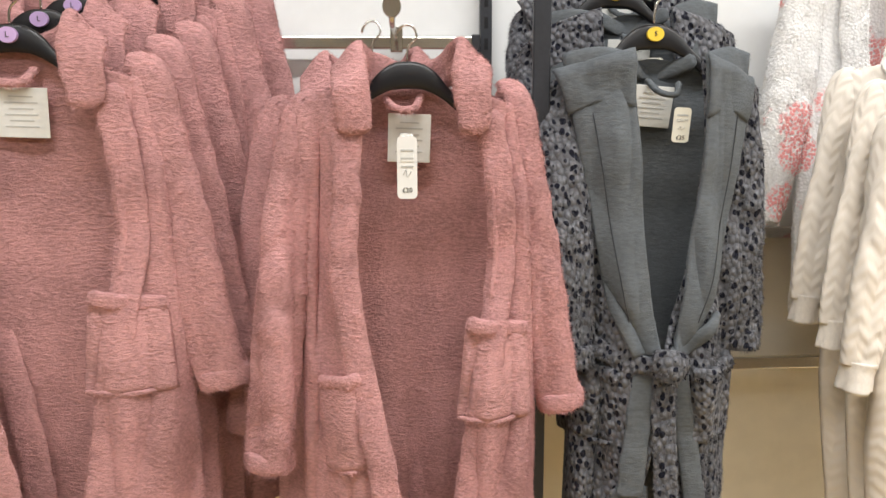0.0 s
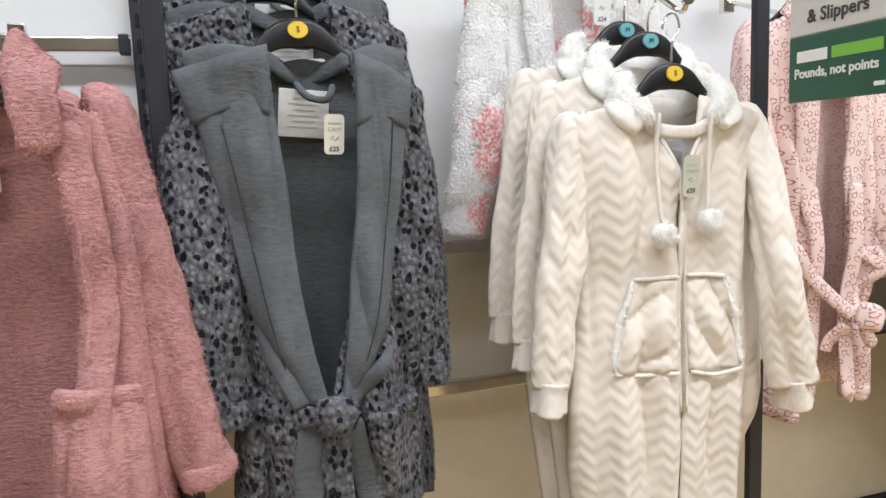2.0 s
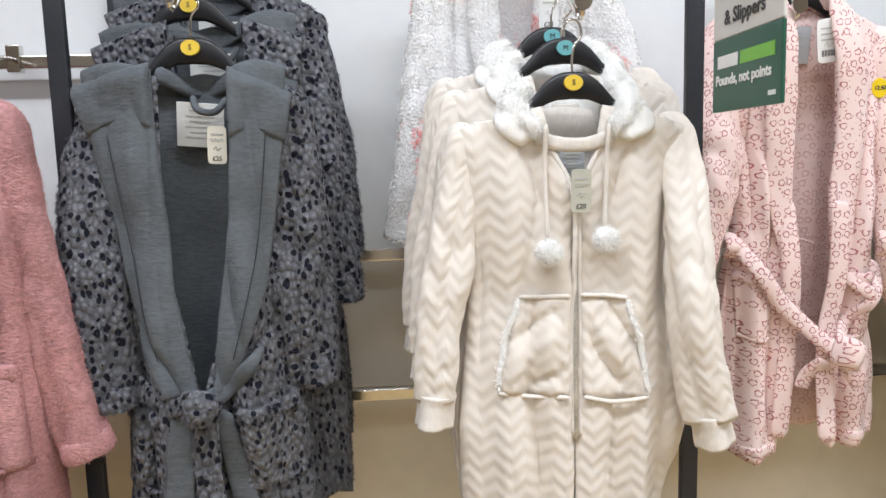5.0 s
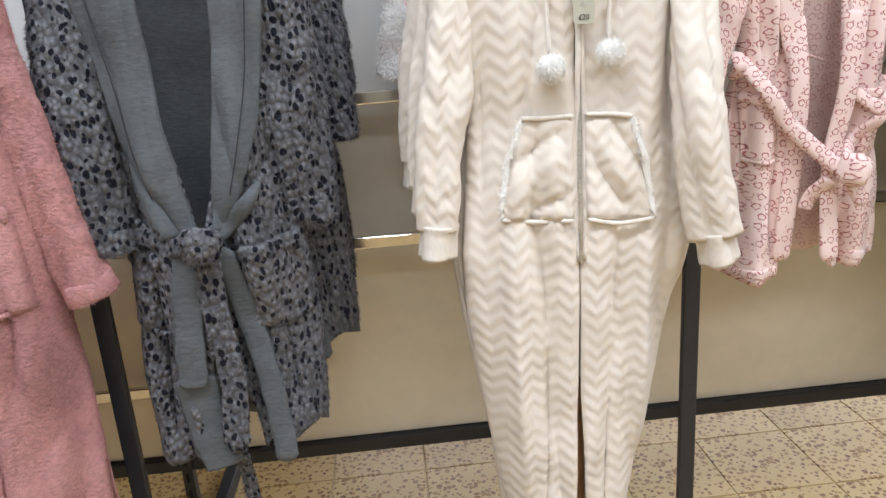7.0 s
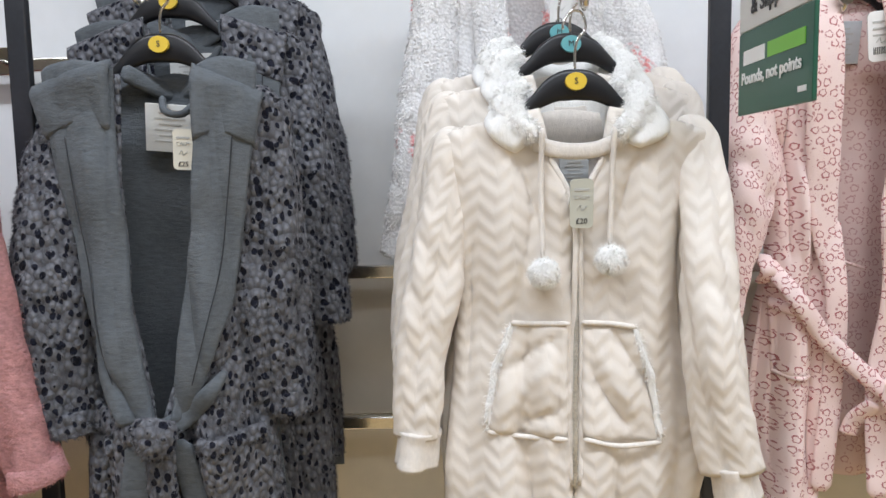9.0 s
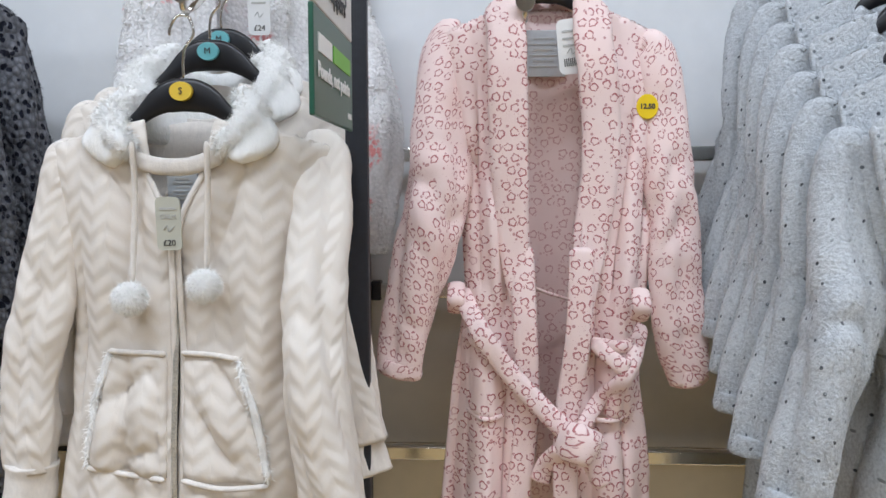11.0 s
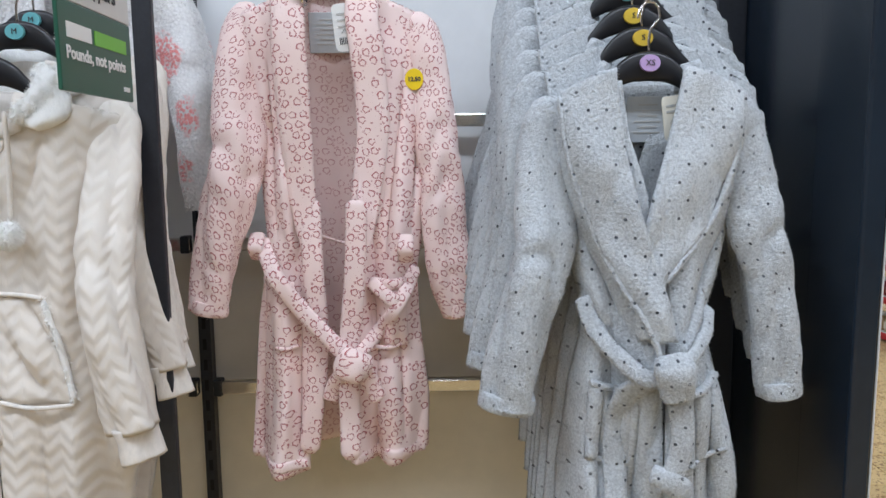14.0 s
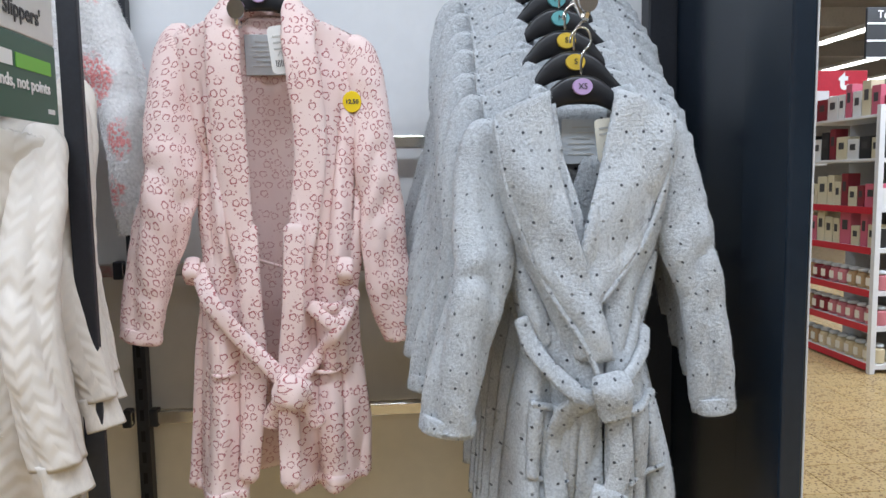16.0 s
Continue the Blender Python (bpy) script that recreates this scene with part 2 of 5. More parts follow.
def terrazzo(name):
    mat = bpy.data.materials.new(name)
    g = Graph(mat)
    v = g.coords("Object")
    warp = g.node("ShaderNodeTexNoise", Scale=40.0, Detail=2.0)
    g.link(v, warp.inputs["Vector"])
    add = g.node("ShaderNodeVectorMath", operation="MULTIPLY_ADD")
    g.link(warp.outputs["Color"], add.inputs[0])
    add.inputs[1].default_value = (0.02, 0.02, 0.02)
    g.link(v, add.inputs[2])
    chip = g.node("ShaderNodeTexVoronoi", Scale=62.0, Randomness=1.0)
    g.link(add.outputs[0], chip.inputs["Vector"])
    sep = g.tree.nodes.new("ShaderNodeSeparateColor")
    g.link(chip.outputs["Color"], sep.inputs[0])
    size = g.math("MULTIPLY_ADD", sep.outputs[0], 0.46, 0.12)
    is_chip = g.step(g.math("SUBTRACT", size, chip.outputs["Distance"]), -0.03, 0.03)
    stone = g.mix(sep.outputs[1], (0.13, 0.055, 0.015), (0.29, 0.165, 0.05))
    base = g.mix(g.noise(v, 6.0, 3), (0.45, 0.31, 0.13), (0.58, 0.43, 0.22))
    info = g.tree.nodes.new("ShaderNodeObjectInfo")
    shade = g.math("MULTIPLY_ADD", info.outputs["Random"], 0.12, 0.94)
    col = g.mix(is_chip, base, stone)
    vm = g.node("ShaderNodeVectorMath", operation="SCALE")
    g.link(col, vm.inputs[0])
    g.link(shade, vm.inputs["Scale"])
    g.finish(vm.outputs[0], g.bump(g.noise(v, 30.0, 2), 0.05, 0.001), g.math("MULTIPLY_ADD", g.noise(v, 5.0, 3), 0.2, 0.22))
    return mat


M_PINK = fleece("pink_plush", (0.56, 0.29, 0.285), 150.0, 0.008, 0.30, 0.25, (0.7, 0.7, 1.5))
# Same plush darkened: shade inside the open gown is put into the colour.
M_PINK_SHADED = fleece("pink_plush_shaded", (0.50, 0.255, 0.25), 150.0, 0.008, 0.30, 0.25, (0.7, 0.7, 1.5))
M_LEO = leopard("leopard_plush")
M_GREY = fleece("grey_lining_plush", (0.120, 0.132, 0.143), 120.0, 0.003, 0.19, 0.16, (0.5, 1, 1.5))
M_CREAM = cable_cream("cream_cable_plush")
M_CREAM_PLAIN = fleece("cream_plain_plush", (0.79, 0.73, 0.66), 120.0, 0.0015, 0.10, 0.3)
M_LINING = plain("peach_lining", (0.72, 0.38, 0.18), 0.8, 0, 0.15, 50)
M_FUR = fleece("white_faux_fur", (0.93, 0.92, 0.89), 130.0, 0.004, 0.05, 0.5, (1, 1, 0.4))
M_FUR_HAIR = plain("white_fur_hair", (0.93, 0.92, 0.89), 0.75, 0, 0.03, 40)
M_SHERPA = sherpa("white_pink_sherpa")
M_HEART = hearts("heart_print_fleece")
M_DOT = silver_dots("silver_dot_fleece")
M_PANEL = plain("white_back_panel", (0.78, 0.79, 0.79), 0.42, 0, 0.03, 25)
M_KICK = plain("cream_lower_panel", (0.84, 0.77, 0.63), 0.4, 0, 0.05, 18)
M_BLACK = plain("black_powder_coat", (0.018, 0.020, 0.026), 0.42, 0, 0.2, 120, 0.1)
M_NAVY = plain("navy_gloss_panel", (0.012, 0.020, 0.032), 0.22, 0, 0.12, 20)
M_CHROME = plain("chrome", (0.72, 0.70, 0.66), 0.16, 1.0, 0.05, 80)
M_HANGER = plain("black_hanger_plastic", (0.008, 0.008, 0.010), 0.35, 0, 0.1, 60)
M_SLOT = plain("slot_shade", (0.004, 0.004, 0.005), 0.8)
M_CARD = plain("tag_card", (0.80, 0.77, 0.66), 0.6, 0, 0.05, 40)
M_LABEL = plain("satin_label", (0.72, 0.72, 0.69), 0.45, 0, 0.06, 90)
M_LABEL_BLUE = plain("satin_label_grey", (0.55, 0.58, 0.60), 0.45, 0, 0.06, 90)
M_INK = plain("print_ink", (0.05, 0.05, 0.05), 0.6)
M_INK_PALE = plain("pale_print_ink", (0.50, 0.50, 0.48), 0.6)
M_YELLOW = plain("yellow_disc", (0.80, 0.56, 0.06), 0.4)
M_TEAL = plain("teal_disc", (0.16, 0.47, 0.50), 0.4)
M_LILAC = plain("lilac_disc", (0.52, 0.36, 0.62), 0.4)
M_SIGN_GREEN = plain("sign_green", (0.022, 0.10, 0.062), 0.35, 0, 0.05, 30)
M_SIGN_WHITE = plain("sign_stone", (0.66, 0.64, 0.60), 0.4, 0, 0.04, 30)
M_WHITE = plain("white_ink", (0.85, 0.85, 0.83), 0.5)
M_LIME = plain("lime_ink", (0.20, 0.52, 0.07), 0.5)
M_ZIP = plain("zip_metal", (0.55, 0.53, 0.48), 0.35, 0.6, 0.3, 300, 0.4)
M_TILE = terrazzo("terrazzo")
M_GROUT = plain("pale_grout", (0.60, 0.52, 0.36), 0.7, 0, 0.1, 60)
M_RED = plain("red_strip", (0.52, 0.02, 0.04), 0.4, 0, 0.06, 30)
M_SHELF = plain("white_shelf_metal", (0.72, 0.72, 0.72), 0.4, 0, 0.04, 30)
M_SHELF_GREY = plain("grey_shelf_back", (0.30, 0.31, 0.32), 0.5, 0, 0.06, 30)
M_CEIL = plain("store_ceiling_paint", (0.42, 0.39, 0.35), 0.8, 0, 0.12, 6)
M_STEEL = plain("roof_steel", (0.50, 0.47, 0.43), 0.6, 0.2, 0.1, 20)
M_WALL = plain("store_wall_paint", (0.62, 0.60, 0.56), 0.8, 0, 0.08, 5)
M_TUBE = glow("lamp_tube", (1.0, 0.97, 0.92), 9.0)


# ---- mesh helpers ----
def link_mesh(name, verts, faces, mat, parent=None, label="", uvs=None, smooth=True):
    me = bpy.data.meshes.new(name)
    me.from_pydata([tuple(v) for v in verts], [], faces)
    if uvs is not None:
        layer = me.uv_layers.new(name="UVMap")
        idx = np.zeros(len(me.loops), dtype=np.int32)
        me.loops.foreach_get("vertex_index", idx)
        layer.data.foreach_set("uv", np.asarray(uvs, dtype=np.float32)[idx].ravel())
    if smooth:
        me.polygons.foreach_set("use_smooth", [True] * len(me.polygons))
    me.materials.append(mat)
    me.update()
    ob = new(name, me)
    if parent is not None:
        ob.parent = parent
    if label:
        ob["label"] = label
    return ob


def part(name, bm, mat, parent=None, label="", smooth=False):
    me = bpy.data.meshes.new(name)
    bm.to_mesh(me)
    bm.free()
    if smooth:
        me.polygons.foreach_set("use_smooth", [True] * len(me.polygons))
    me.materials.append(mat)
    ob = new(name, me)
    if parent is not None:
        ob.parent = parent
    if label:
        ob["label"] = label
    return ob


def box(name, lo, hi, mat, parent=None, bevel=0.003, label=""):
    bm = bmesh.new()
    bmesh.ops.create_cube(bm, size=1.0)
    for v in bm.verts:
        v.co = Vector([lo[i] + (v.co[i] + 0.5) * (hi[i] - lo[i]) for i in range(3)])
    if bevel:
        bmesh.ops.bevel(bm, geom=bm.edges[:], offset=min(bevel, 0.45 * min(hi[i] - lo[i] for i in range(3))), segments=2, profile=0.5, affect="EDGES")
    return part(name, bm, mat, parent, label)


def smooth_path(pts, n):
    """n points of a Catmull-Rom curve through rows of numbers."""
    p = np.asarray(pts, float)
    if len(p) == 2:
        p = np.array([p[0], (p[0] + p[1]) / 2, p[1]])
    q = np.vstack([2 * p[0] - p[1], p, 2 * p[-1] - p[-2]])
    out = []
    for s in np.linspace(0, len(p) - 1, n):
        i = min(int(s), len(p) - 2)
        f = s - i
        a, b, c, d = q[i : i + 4]
        out.append(0.5 * (2 * b + (c - a) * f + (2 * a - 5 * b + 4 * c - d) * f**2 + (3 * b - a - 3 * c + d) * f**3))
    return np.array(out)


def ribbon(name, rows, mat, parent=None, n=40, seg=12, label="", rough=0.0, power=2.6, seed=0.0, uvk=1.0):
    """A rounded band swept along rows of x, y, z, width, thickness, and the direction of its width (wx, wy, wz)."""
    r = smooth_path(rows, n)
    P, wid, th, wd = r[:, :3], r[:, 3], r[:, 4], r[:, 5:8]
    T = np.gradient(P, axis=0)
    T /= np.linalg.norm(T, axis=1)[:, None] + 1e-9
    wd = wd - (wd * T).sum(1)[:, None] * T
    wd /= np.linalg.norm(wd, axis=1)[:, None] + 1e-9
    N = np.cross(T, wd)
    verts, uvs = [], []
    length = np.r_[0, np.cumsum(np.linalg.norm(np.diff(P, axis=0), axis=1))]
    for i in range(n):
        shrink = 1.0
        if i in (0, n - 1):
            shrink = 0.55
        for k in range(seg):
            a = 2 * math.pi * k / seg
            ca, sa = math.cos(a), math.sin(a)
            cx = math.copysign(abs(ca) ** (2 / power), ca) * wid[i] / 2 * shrink
            cy = math.copysign(abs(sa) ** (2 / power), sa) * th[i] / 2 * shrink
            p = P[i] + wd[i] * cx + N[i] * cy
            if rough:
                v = noise.noise_vector(Vector(p) * 28 + Vector((seed, 0, 0)))
                p = p + np.array(v) * rough
            verts.append(p)
            uvs.append((cx * uvk, -length[i]))
    faces = [(i * seg + k, i * seg + (k + 1) % seg, (i + 1) * seg + (k + 1) % seg, (i + 1) * seg + k) for i in range(n - 1) for k in range(seg)]
    faces += [tuple(range(seg))[::-1], tuple((n - 1) * seg + k for k in range(seg))]
    return link_mesh(name, verts, faces, mat, parent, label, uvs)


def rod(name, pts, radius, mat, parent=None, n=24, label="", seg=10):
    rows = []
    for p in pts:
        rows.append((*p, radius * 2, radius * 2, 0.31, 0.2, 0.93))
    d = np.subtract(pts[-1], pts[0])
    if abs(d[2]) > 0.8 * np.linalg.norm(d):
        rows = [(*row[:5], 1.0, 0.1, 0.0) for row in rows]
    return ribbon(name, rows, mat, parent, n, seg, label, power=2.0)


def disc(name, centre, radius, thick, mat, parent=None, squash=1.0, label=""):
    """A round plate whose face looks towards -y."""
    bm = bmesh.new()
    bmesh.ops.create_cone(bm, cap_ends=True, segments=28, radius1=radius, radius2=radius * 0.96, depth=thick)
    for v in bm.verts:
        x, y, z = v.co
        v.co = Vector((centre[0] + x, centre[1] - z, centre[2] + y * squash))
    bmesh.ops.recalc_face_normals(bm, faces=bm.faces[:])
    return part(name, bm, mat, parent, label)


def writing(text, m, size, mat, parent, name="lettering", align="CENTER", bold=0.0):
    """Text as a mesh, in the plane of m's x and y."""
    cu = bpy.data.curves.new("text", "FONT")
    cu.body, cu.size, cu.align_x, cu.align_y, cu.extrude, cu.offset = text, size, align, "CENTER", 0.0004, bold
    cu.resolution_u = 3
    tmp = new("text", cu)
    bpy.context.view_layer.update()
    me = bpy.data.meshes.new_from_object(tmp.evaluated_get(bpy.context.evaluated_depsgraph_get()))
    bpy.data.objects.remove(tmp)
    me.transform(m)
    me.materials.clear()
    me.materials.append(mat)
    ob = new(name, me)
    ob.parent = parent
    return ob


def facing(x, y, z, rz=0, roll=0):
    """A pose for text that faces -y, turned about z."""
    return pose(x, y, z, 0, 0, rz) @ pose(0, 0, 0, 90, 0, 0) @ pose(0, 0, 0, 0, 0, roll)


def thing(name, label, category, group="", at=(0, 0, 0)):
    ob = new(name)
    ob.empty_display_size = 0.05
    ob.location = at
    return tagged(ob, label, category, group)


def setting(ob, label, category):
    return tagged(ob, label, category, "", "structure")


def lerp_table(rows, z):
    """Values of rows (z, a, b, ...) at height z; z falls from row to row."""
    zs = [-r[0] for r in rows]
    return [float(np.interp(-z, zs, [r[i] for r in rows])) for i in range(1, len(rows[0]))]


# ---- garments ----
class Drape:
    """The hanging shape of one garment, in its own frame: x across, -y to the front, z over the floor when it hangs at its place."""

    def __init__(self, shoulder, sides, depth, folds, seed, creases=()):
        self.neck_z, self.tip_z, self.half = shoulder
        self.sides = [(sides[0][0], sides[0][1] * 0.93, sides[0][2] * 0.93), (self.tip_z - 0.01, sides[0][1] * 0.985, sides[0][2] * 0.985)] + list(sides[1:])
        self.depth, self.folds, self.seed, self.creases = depth, folds, seed, creases

    def crease(self, x, z):
        """How far the named folds push the cloth back (valleys, positive) or forward (ridges)."""
        y = 0.0
        for x0, z0, x1, z1, wide, deep in self.creases:
            dx, dz = x1 - x0, z1 - z0
            long2 = dx * dx + dz * dz
            t = ((x - x0) * dx + (z - z0) * dz) / long2
            if 0.0 < t < 1.0:
                off = ((x - x0) * dz - (z - z0) * dx) / math.sqrt(long2) / wide
                if abs(off) < 3.5:
                    y += deep * math.sin(math.pi * t) ** 0.6 * ((1 - abs(off)) if abs(off) < 0.4 else 0.6 * math.exp(-((abs(off) - 0.4) * 1.1)) - 0.02)
        return y

    def side(self, z):
        return lerp_table(self.sides, z)

    def top(self, x):
        f = min(1.0, abs(x) / self.half)
        return self.neck_z + (self.tip_z - self.neck_z) * f**1.35

    def front(self, x, z, out=0.0):
        l, r = self.side(z)
        c, h = (l + r) / 2, max(0.02, (r - l) / 2)
        f = min(1.0, abs(x - c) / h)
        d = lerp_table(self.depth, z)[0]
        y = -d * (1 - f**2.6) ** 0.6
        amp = lerp_table(self.folds, z)[0] * 1.3
        s = self.seed
        y += amp * (1.0 - 2.0 * abs(math.sin(x * 25 + s + 0.9 * math.sin(z * 3.1 + s) + 0.5 * math.sin(x * 31 - s))) + 0.45 * math.sin(x * 83 + 2.3 * s - z * 2.2)) * 0.8
        v = Vector((x * 6 + s, s * 1.7, z * 3.2))
        y += (0.009 + 0.6 * amp) * noise.noise(v) + 0.0045 * noise.noise(v * 3.7) + 0.0018 * noise.noise(v * 9)
        w = Vector((x * 17 + 3 * s, 1.0 - s, z * 4.5))
        y += (0.008 + 0.30 * amp) * (1.0 - 3.2 * abs(noise.noise(w))) * 0.6
        return y + 1.6 * self.crease(x, z) - out


def sheet(name, nu, nv, place, mat, parent, thick=0.008, label=""):
    """A thick cloth over the grid place(u, v) -> (x, y, z), its back towards +y."""
    P = np.array([[place(i / nu, j / nv) for i in range(nu + 1)] for j in range(nv + 1)])
    du, dv = np.gradient(P, axis=1), np.gradient(P, axis=0)
    N = np.cross(du, dv)
    N /= np.linalg.norm(N, axis=2)[:, :, None] + 1e-9
    N[N[:, :, 1] > 0] *= -1
    edge = np.ones((nv + 1, nu + 1, 1))
    edge[0], edge[-1], edge[:, 0], edge[:, -1] = 0.25, 0.25, 0.25, 0.25
    F, B = P + N * thick * 0.5 * edge, P - N * thick * 0.5 * edge
    count = (nu + 1) * (nv + 1)
    idx = lambda i, j: j * (nu + 1) + i
    faces = []
    for j in range(nv):
        for i in range(nu):
            q = (idx(i, j), idx(i + 1, j), idx(i + 1, j + 1), idx(i, j + 1))
            faces.append(q)
            faces.append(tuple(count + k for k in q[::-1]))
    rim = [idx(i, 0) for i in range(nu)] + [idx(nu, j) for j in range(nv)] + [idx(i, nv) for i in range(nu, 0, -1)] + [idx(0, j) for j in range(nv, 0, -1)]
    for a, b in zip(rim, rim[1:] + rim[:1]):
        faces.append((b, a, count + a, count + b))
    flat = np.vstack([F.reshape(-1, 3), B.reshape(-1, 3)])
    return link_mesh(name, flat, faces, mat, parent, label, flat[:, [0, 2]])


def tube(name, rows, mat, parent, n=44, seg=26, crease=0.006, seed=0.0, label=""):
    """A sleeve or leg swept along rows of x, y, z, half width, half depth; its far end is open and turned in."""
    r = smooth_path(rows, n)
    verts, uvs = [], []
    length = np.r_[0, np.cumsum(np.linalg.norm(np.diff(r[:, :3], axis=0), axis=1))]
    total = length[-1]
    rings = [(i, 1.0, 0.0) for i in range(n)] + [(n - 1, 0.86, 0.004), (n - 1, 0.80, 0.03), (n - 1, 0.3, 0.06)]
    T = np.gradient(r[:, :3], axis=0)
    T /= np.linalg.norm(T, axis=1)[:, None]
    for i, grow, back in rings:
        t = T[i]
        side = np.cross(t, (0, 1, 0))
        side /= np.linalg.norm(side) + 1e-9
        dep = np.cross(side, t)
        s, f = length[i], length[i] / total
        bend = math.exp(-(((f - 0.50) / 0.16) ** 2)) + 0.35 * math.exp(-(((f - 0.86) / 0.10) ** 2))
        fall = min(1.0, 0.35 + 1.3 * f)
        for k in range(seg):
            a = 2 * math.pi * k / seg
            ca, sa = math.cos(a), math.sin(a)
            e = 1.0
            push = 0.0
            if crease:
                e += fall * 0.17 * (2 * abs(math.sin(1.5 * a + 0.9 * math.sin(s * 6 + seed) + seed)) - 1.15) + 0.06 * math.sin(2 * a - s * 9 + 2 * seed)
                push = crease * 0.85 * bend * (2 * abs(math.sin(s * 34 + 0.9 * math.sin(a + seed) + 1.1 * math.sin(2 * a - seed) + 1.5 * noise.noise(Vector((s * 9, seed, ca))))) - 1.0)
            p = r[i, :3] + (side * ca * (r[i, 3] * e + push * 0.4) + dep * sa * (r[i, 4] * e + push)) * grow - t * back
            q = Vector(p) * 17 + Vector((seed, seed, 0))
            v = noise.noise(q) * 0.004 + noise.noise(q * 2.7) * 0.002
            verts.append(p + (side * ca + dep * sa) * v * grow)
            uvs.append((a * r[i, 3] * 1.3, -s))
    m = len(rings)
    faces = [(i * seg + k, (i + 1) * seg + k, (i + 1) * seg + (k + 1) % seg, i * seg + (k + 1) % seg) for i in range(m - 1) for k in range(seg)]
    faces += [tuple(range(seg)), tuple((m - 1) * seg + k for k in range(seg))[::-1]]
    return link_mesh(name, verts, faces, mat, parent, label, uvs)


def arm(robe, mat, rows, front=-0.03, deep=0.85, crease=0.005, seed=0.0, hem=0.022, grow=1.05):
    """A hanging sleeve along rows of x, z, half width, with a turned hem unless hem is 0. front: how far it swings forward."""
    full, last = [], len(rows) - 1
    for i, (x, z, w) in enumerate(rows):
        f = i / last
        full.append((x, front * min(1.0, 1.8 * f), z, w * 1.03, max(0.026, w * deep)))
    x, z, w = rows[0]
    full.insert(0, (x * 0.86, 0.004, z + 0.012, w * 0.55, 0.020))
    sl = tube("sleeve", full, mat, robe, 76, 40, crease, seed)
    if hem:
        cuff(full, mat, sl, hem, grow)
    return sl, full


def cuff(rows, mat, sleeve, depth=0.022, grow=1.09, label=""):
    """A turned hem round the end of a sleeve."""
    r = smooth_path(rows, 76)
    end, t = r[-1], r[-1, :3] - r[-4, :3]
    t = t / np.linalg.norm(t)
    out = []
    for back, g in ((depth, 1.0), (depth * 0.85, grow), (depth * 0.3, grow * 1.03), (-0.002, grow), (-0.005, grow * 0.9)):
        p = end[:3] - t * back
        out.append((*p, end[3] * g, end[4] * g))
    return tube("cuff", out, mat, sleeve, 12, 26, 0.0, 1.3, label)


def on_front(d, x, z, out=0.0):
    return (x, d.front(x, z, out), z)


def band_on(d, pts, width, thick, out):
    """Rows for ribbon() along places x, z on the front of a drape."""
    rows = []
    for i, p in enumerate(pts):
        a, b = pts[max(0, i - 1)], pts[min(len(pts) - 1, i + 1)]
        t = Vector((b[0] - a[0], b[1] - a[1])).normalized()
        w = p[2] if len(p) > 2 else width
        rows.append((p[0], d.front(p[0], p[1], out), p[1], w, thick, -t.y, 0.0, t.x))
    return rows


def panels(d, robe, mat, back_mat, opening, hem, back_label=""):
    """Back and two front panels. opening: rows of z, left edge, right edge."""
    zl, zr = hem

    def edge(z, k):
        return lerp_table(opening, z)[k]

    def back(u, v):
        z = zl + 0.02 + (d.neck_z - zl - 0.02) * (1 - v)
        l, r = d.side(z)
        x = l + (r - l) * u
        zz = min(z, d.top(x) - 0.004)
        dep = lerp_table(d.depth, z)[0]
        return (x, dep * 0.55 * (1 - abs(2 * u - 1) ** 2.4) + 0.008 * noise.noise(Vector((x * 9, 3.3 + d.seed, z * 4))) + lerp_table(d.folds, z)[0] * 0.6 * math.sin(x * 60 + d.seed), zz)

    sheet("back_panel", 40, 60, back, back_mat, robe, 0.008, back_label)

    def make(k):
        hz = (zl, zr)[k]

        def place(u, v):
            z = hz + (d.neck_z - hz) * (1 - v)
            s = d.side(z)[k]
            x = s + (edge(z, k) - s) * u
            z = min(z, d.top(x))
            z = z + (0.012 * math.sin(x * 31 + d.seed) if v > 0.98 else 0)
            return on_front(d, x, z)

        return place

    sheet("front_panel", 34, 84, make(0), mat, robe, 0.009)
    sheet("front_panel", 34, 84, make(1), mat, robe, 0.009)


def hem_band(d, robe, mat, x0, x1, z, width=0.022, out=0.003):
    pts = [(x0 + (x1 - x0) * i / 8, z + 0.012) for i in range(9)]
    ribbon("hem", band_on(d, pts, width, 0.010, out), mat, robe, 40, 10)


def pocket(d, robe, mat, corners, trim=0.022, thick=0.012):
    """A patch pocket; corners: top left, top right, bottom right, bottom left as x, z."""
    tl, tr, br, bl = [Vector(c) for c in corners]

    def place(u, v):
        p = (tl * (1 - u) + tr * u) * (1 - v) + (bl * (1 - u) + br * u) * v
        puff = 0.007 * math.sin(math.pi * u) * math.sin(math.pi * min(1, v + 0.15)) + 0.006
        return on_front(d, p.x, p.y, puff)

    ob = sheet("pocket", 18, 18, place, mat, robe, thick)
    if trim:
        rim = [(tl.x, tl.y), ((tl.x * 2 + tr.x) / 3, (tl.y * 2 + tr.y) / 3 - 0.003), ((tl.x + tr.x * 2) / 3, (tl.y + tr.y * 2) / 3 - 0.003), (tr.x, tr.y)]
        ribbon("pocket_trim", band_on(d, rim, trim, 0.016, 0.016), mat, ob, 24, 10)
        low = [(bl.x, bl.y + 0.004), ((bl.x + br.x) / 2, (bl.y + br.y) / 2), (br.x, br.y + 0.004)]
        ribbon("pocket_seam", band_on(d, low, 0.009, 0.008, 0.010), mat, ob, 20, 8)
    return ob


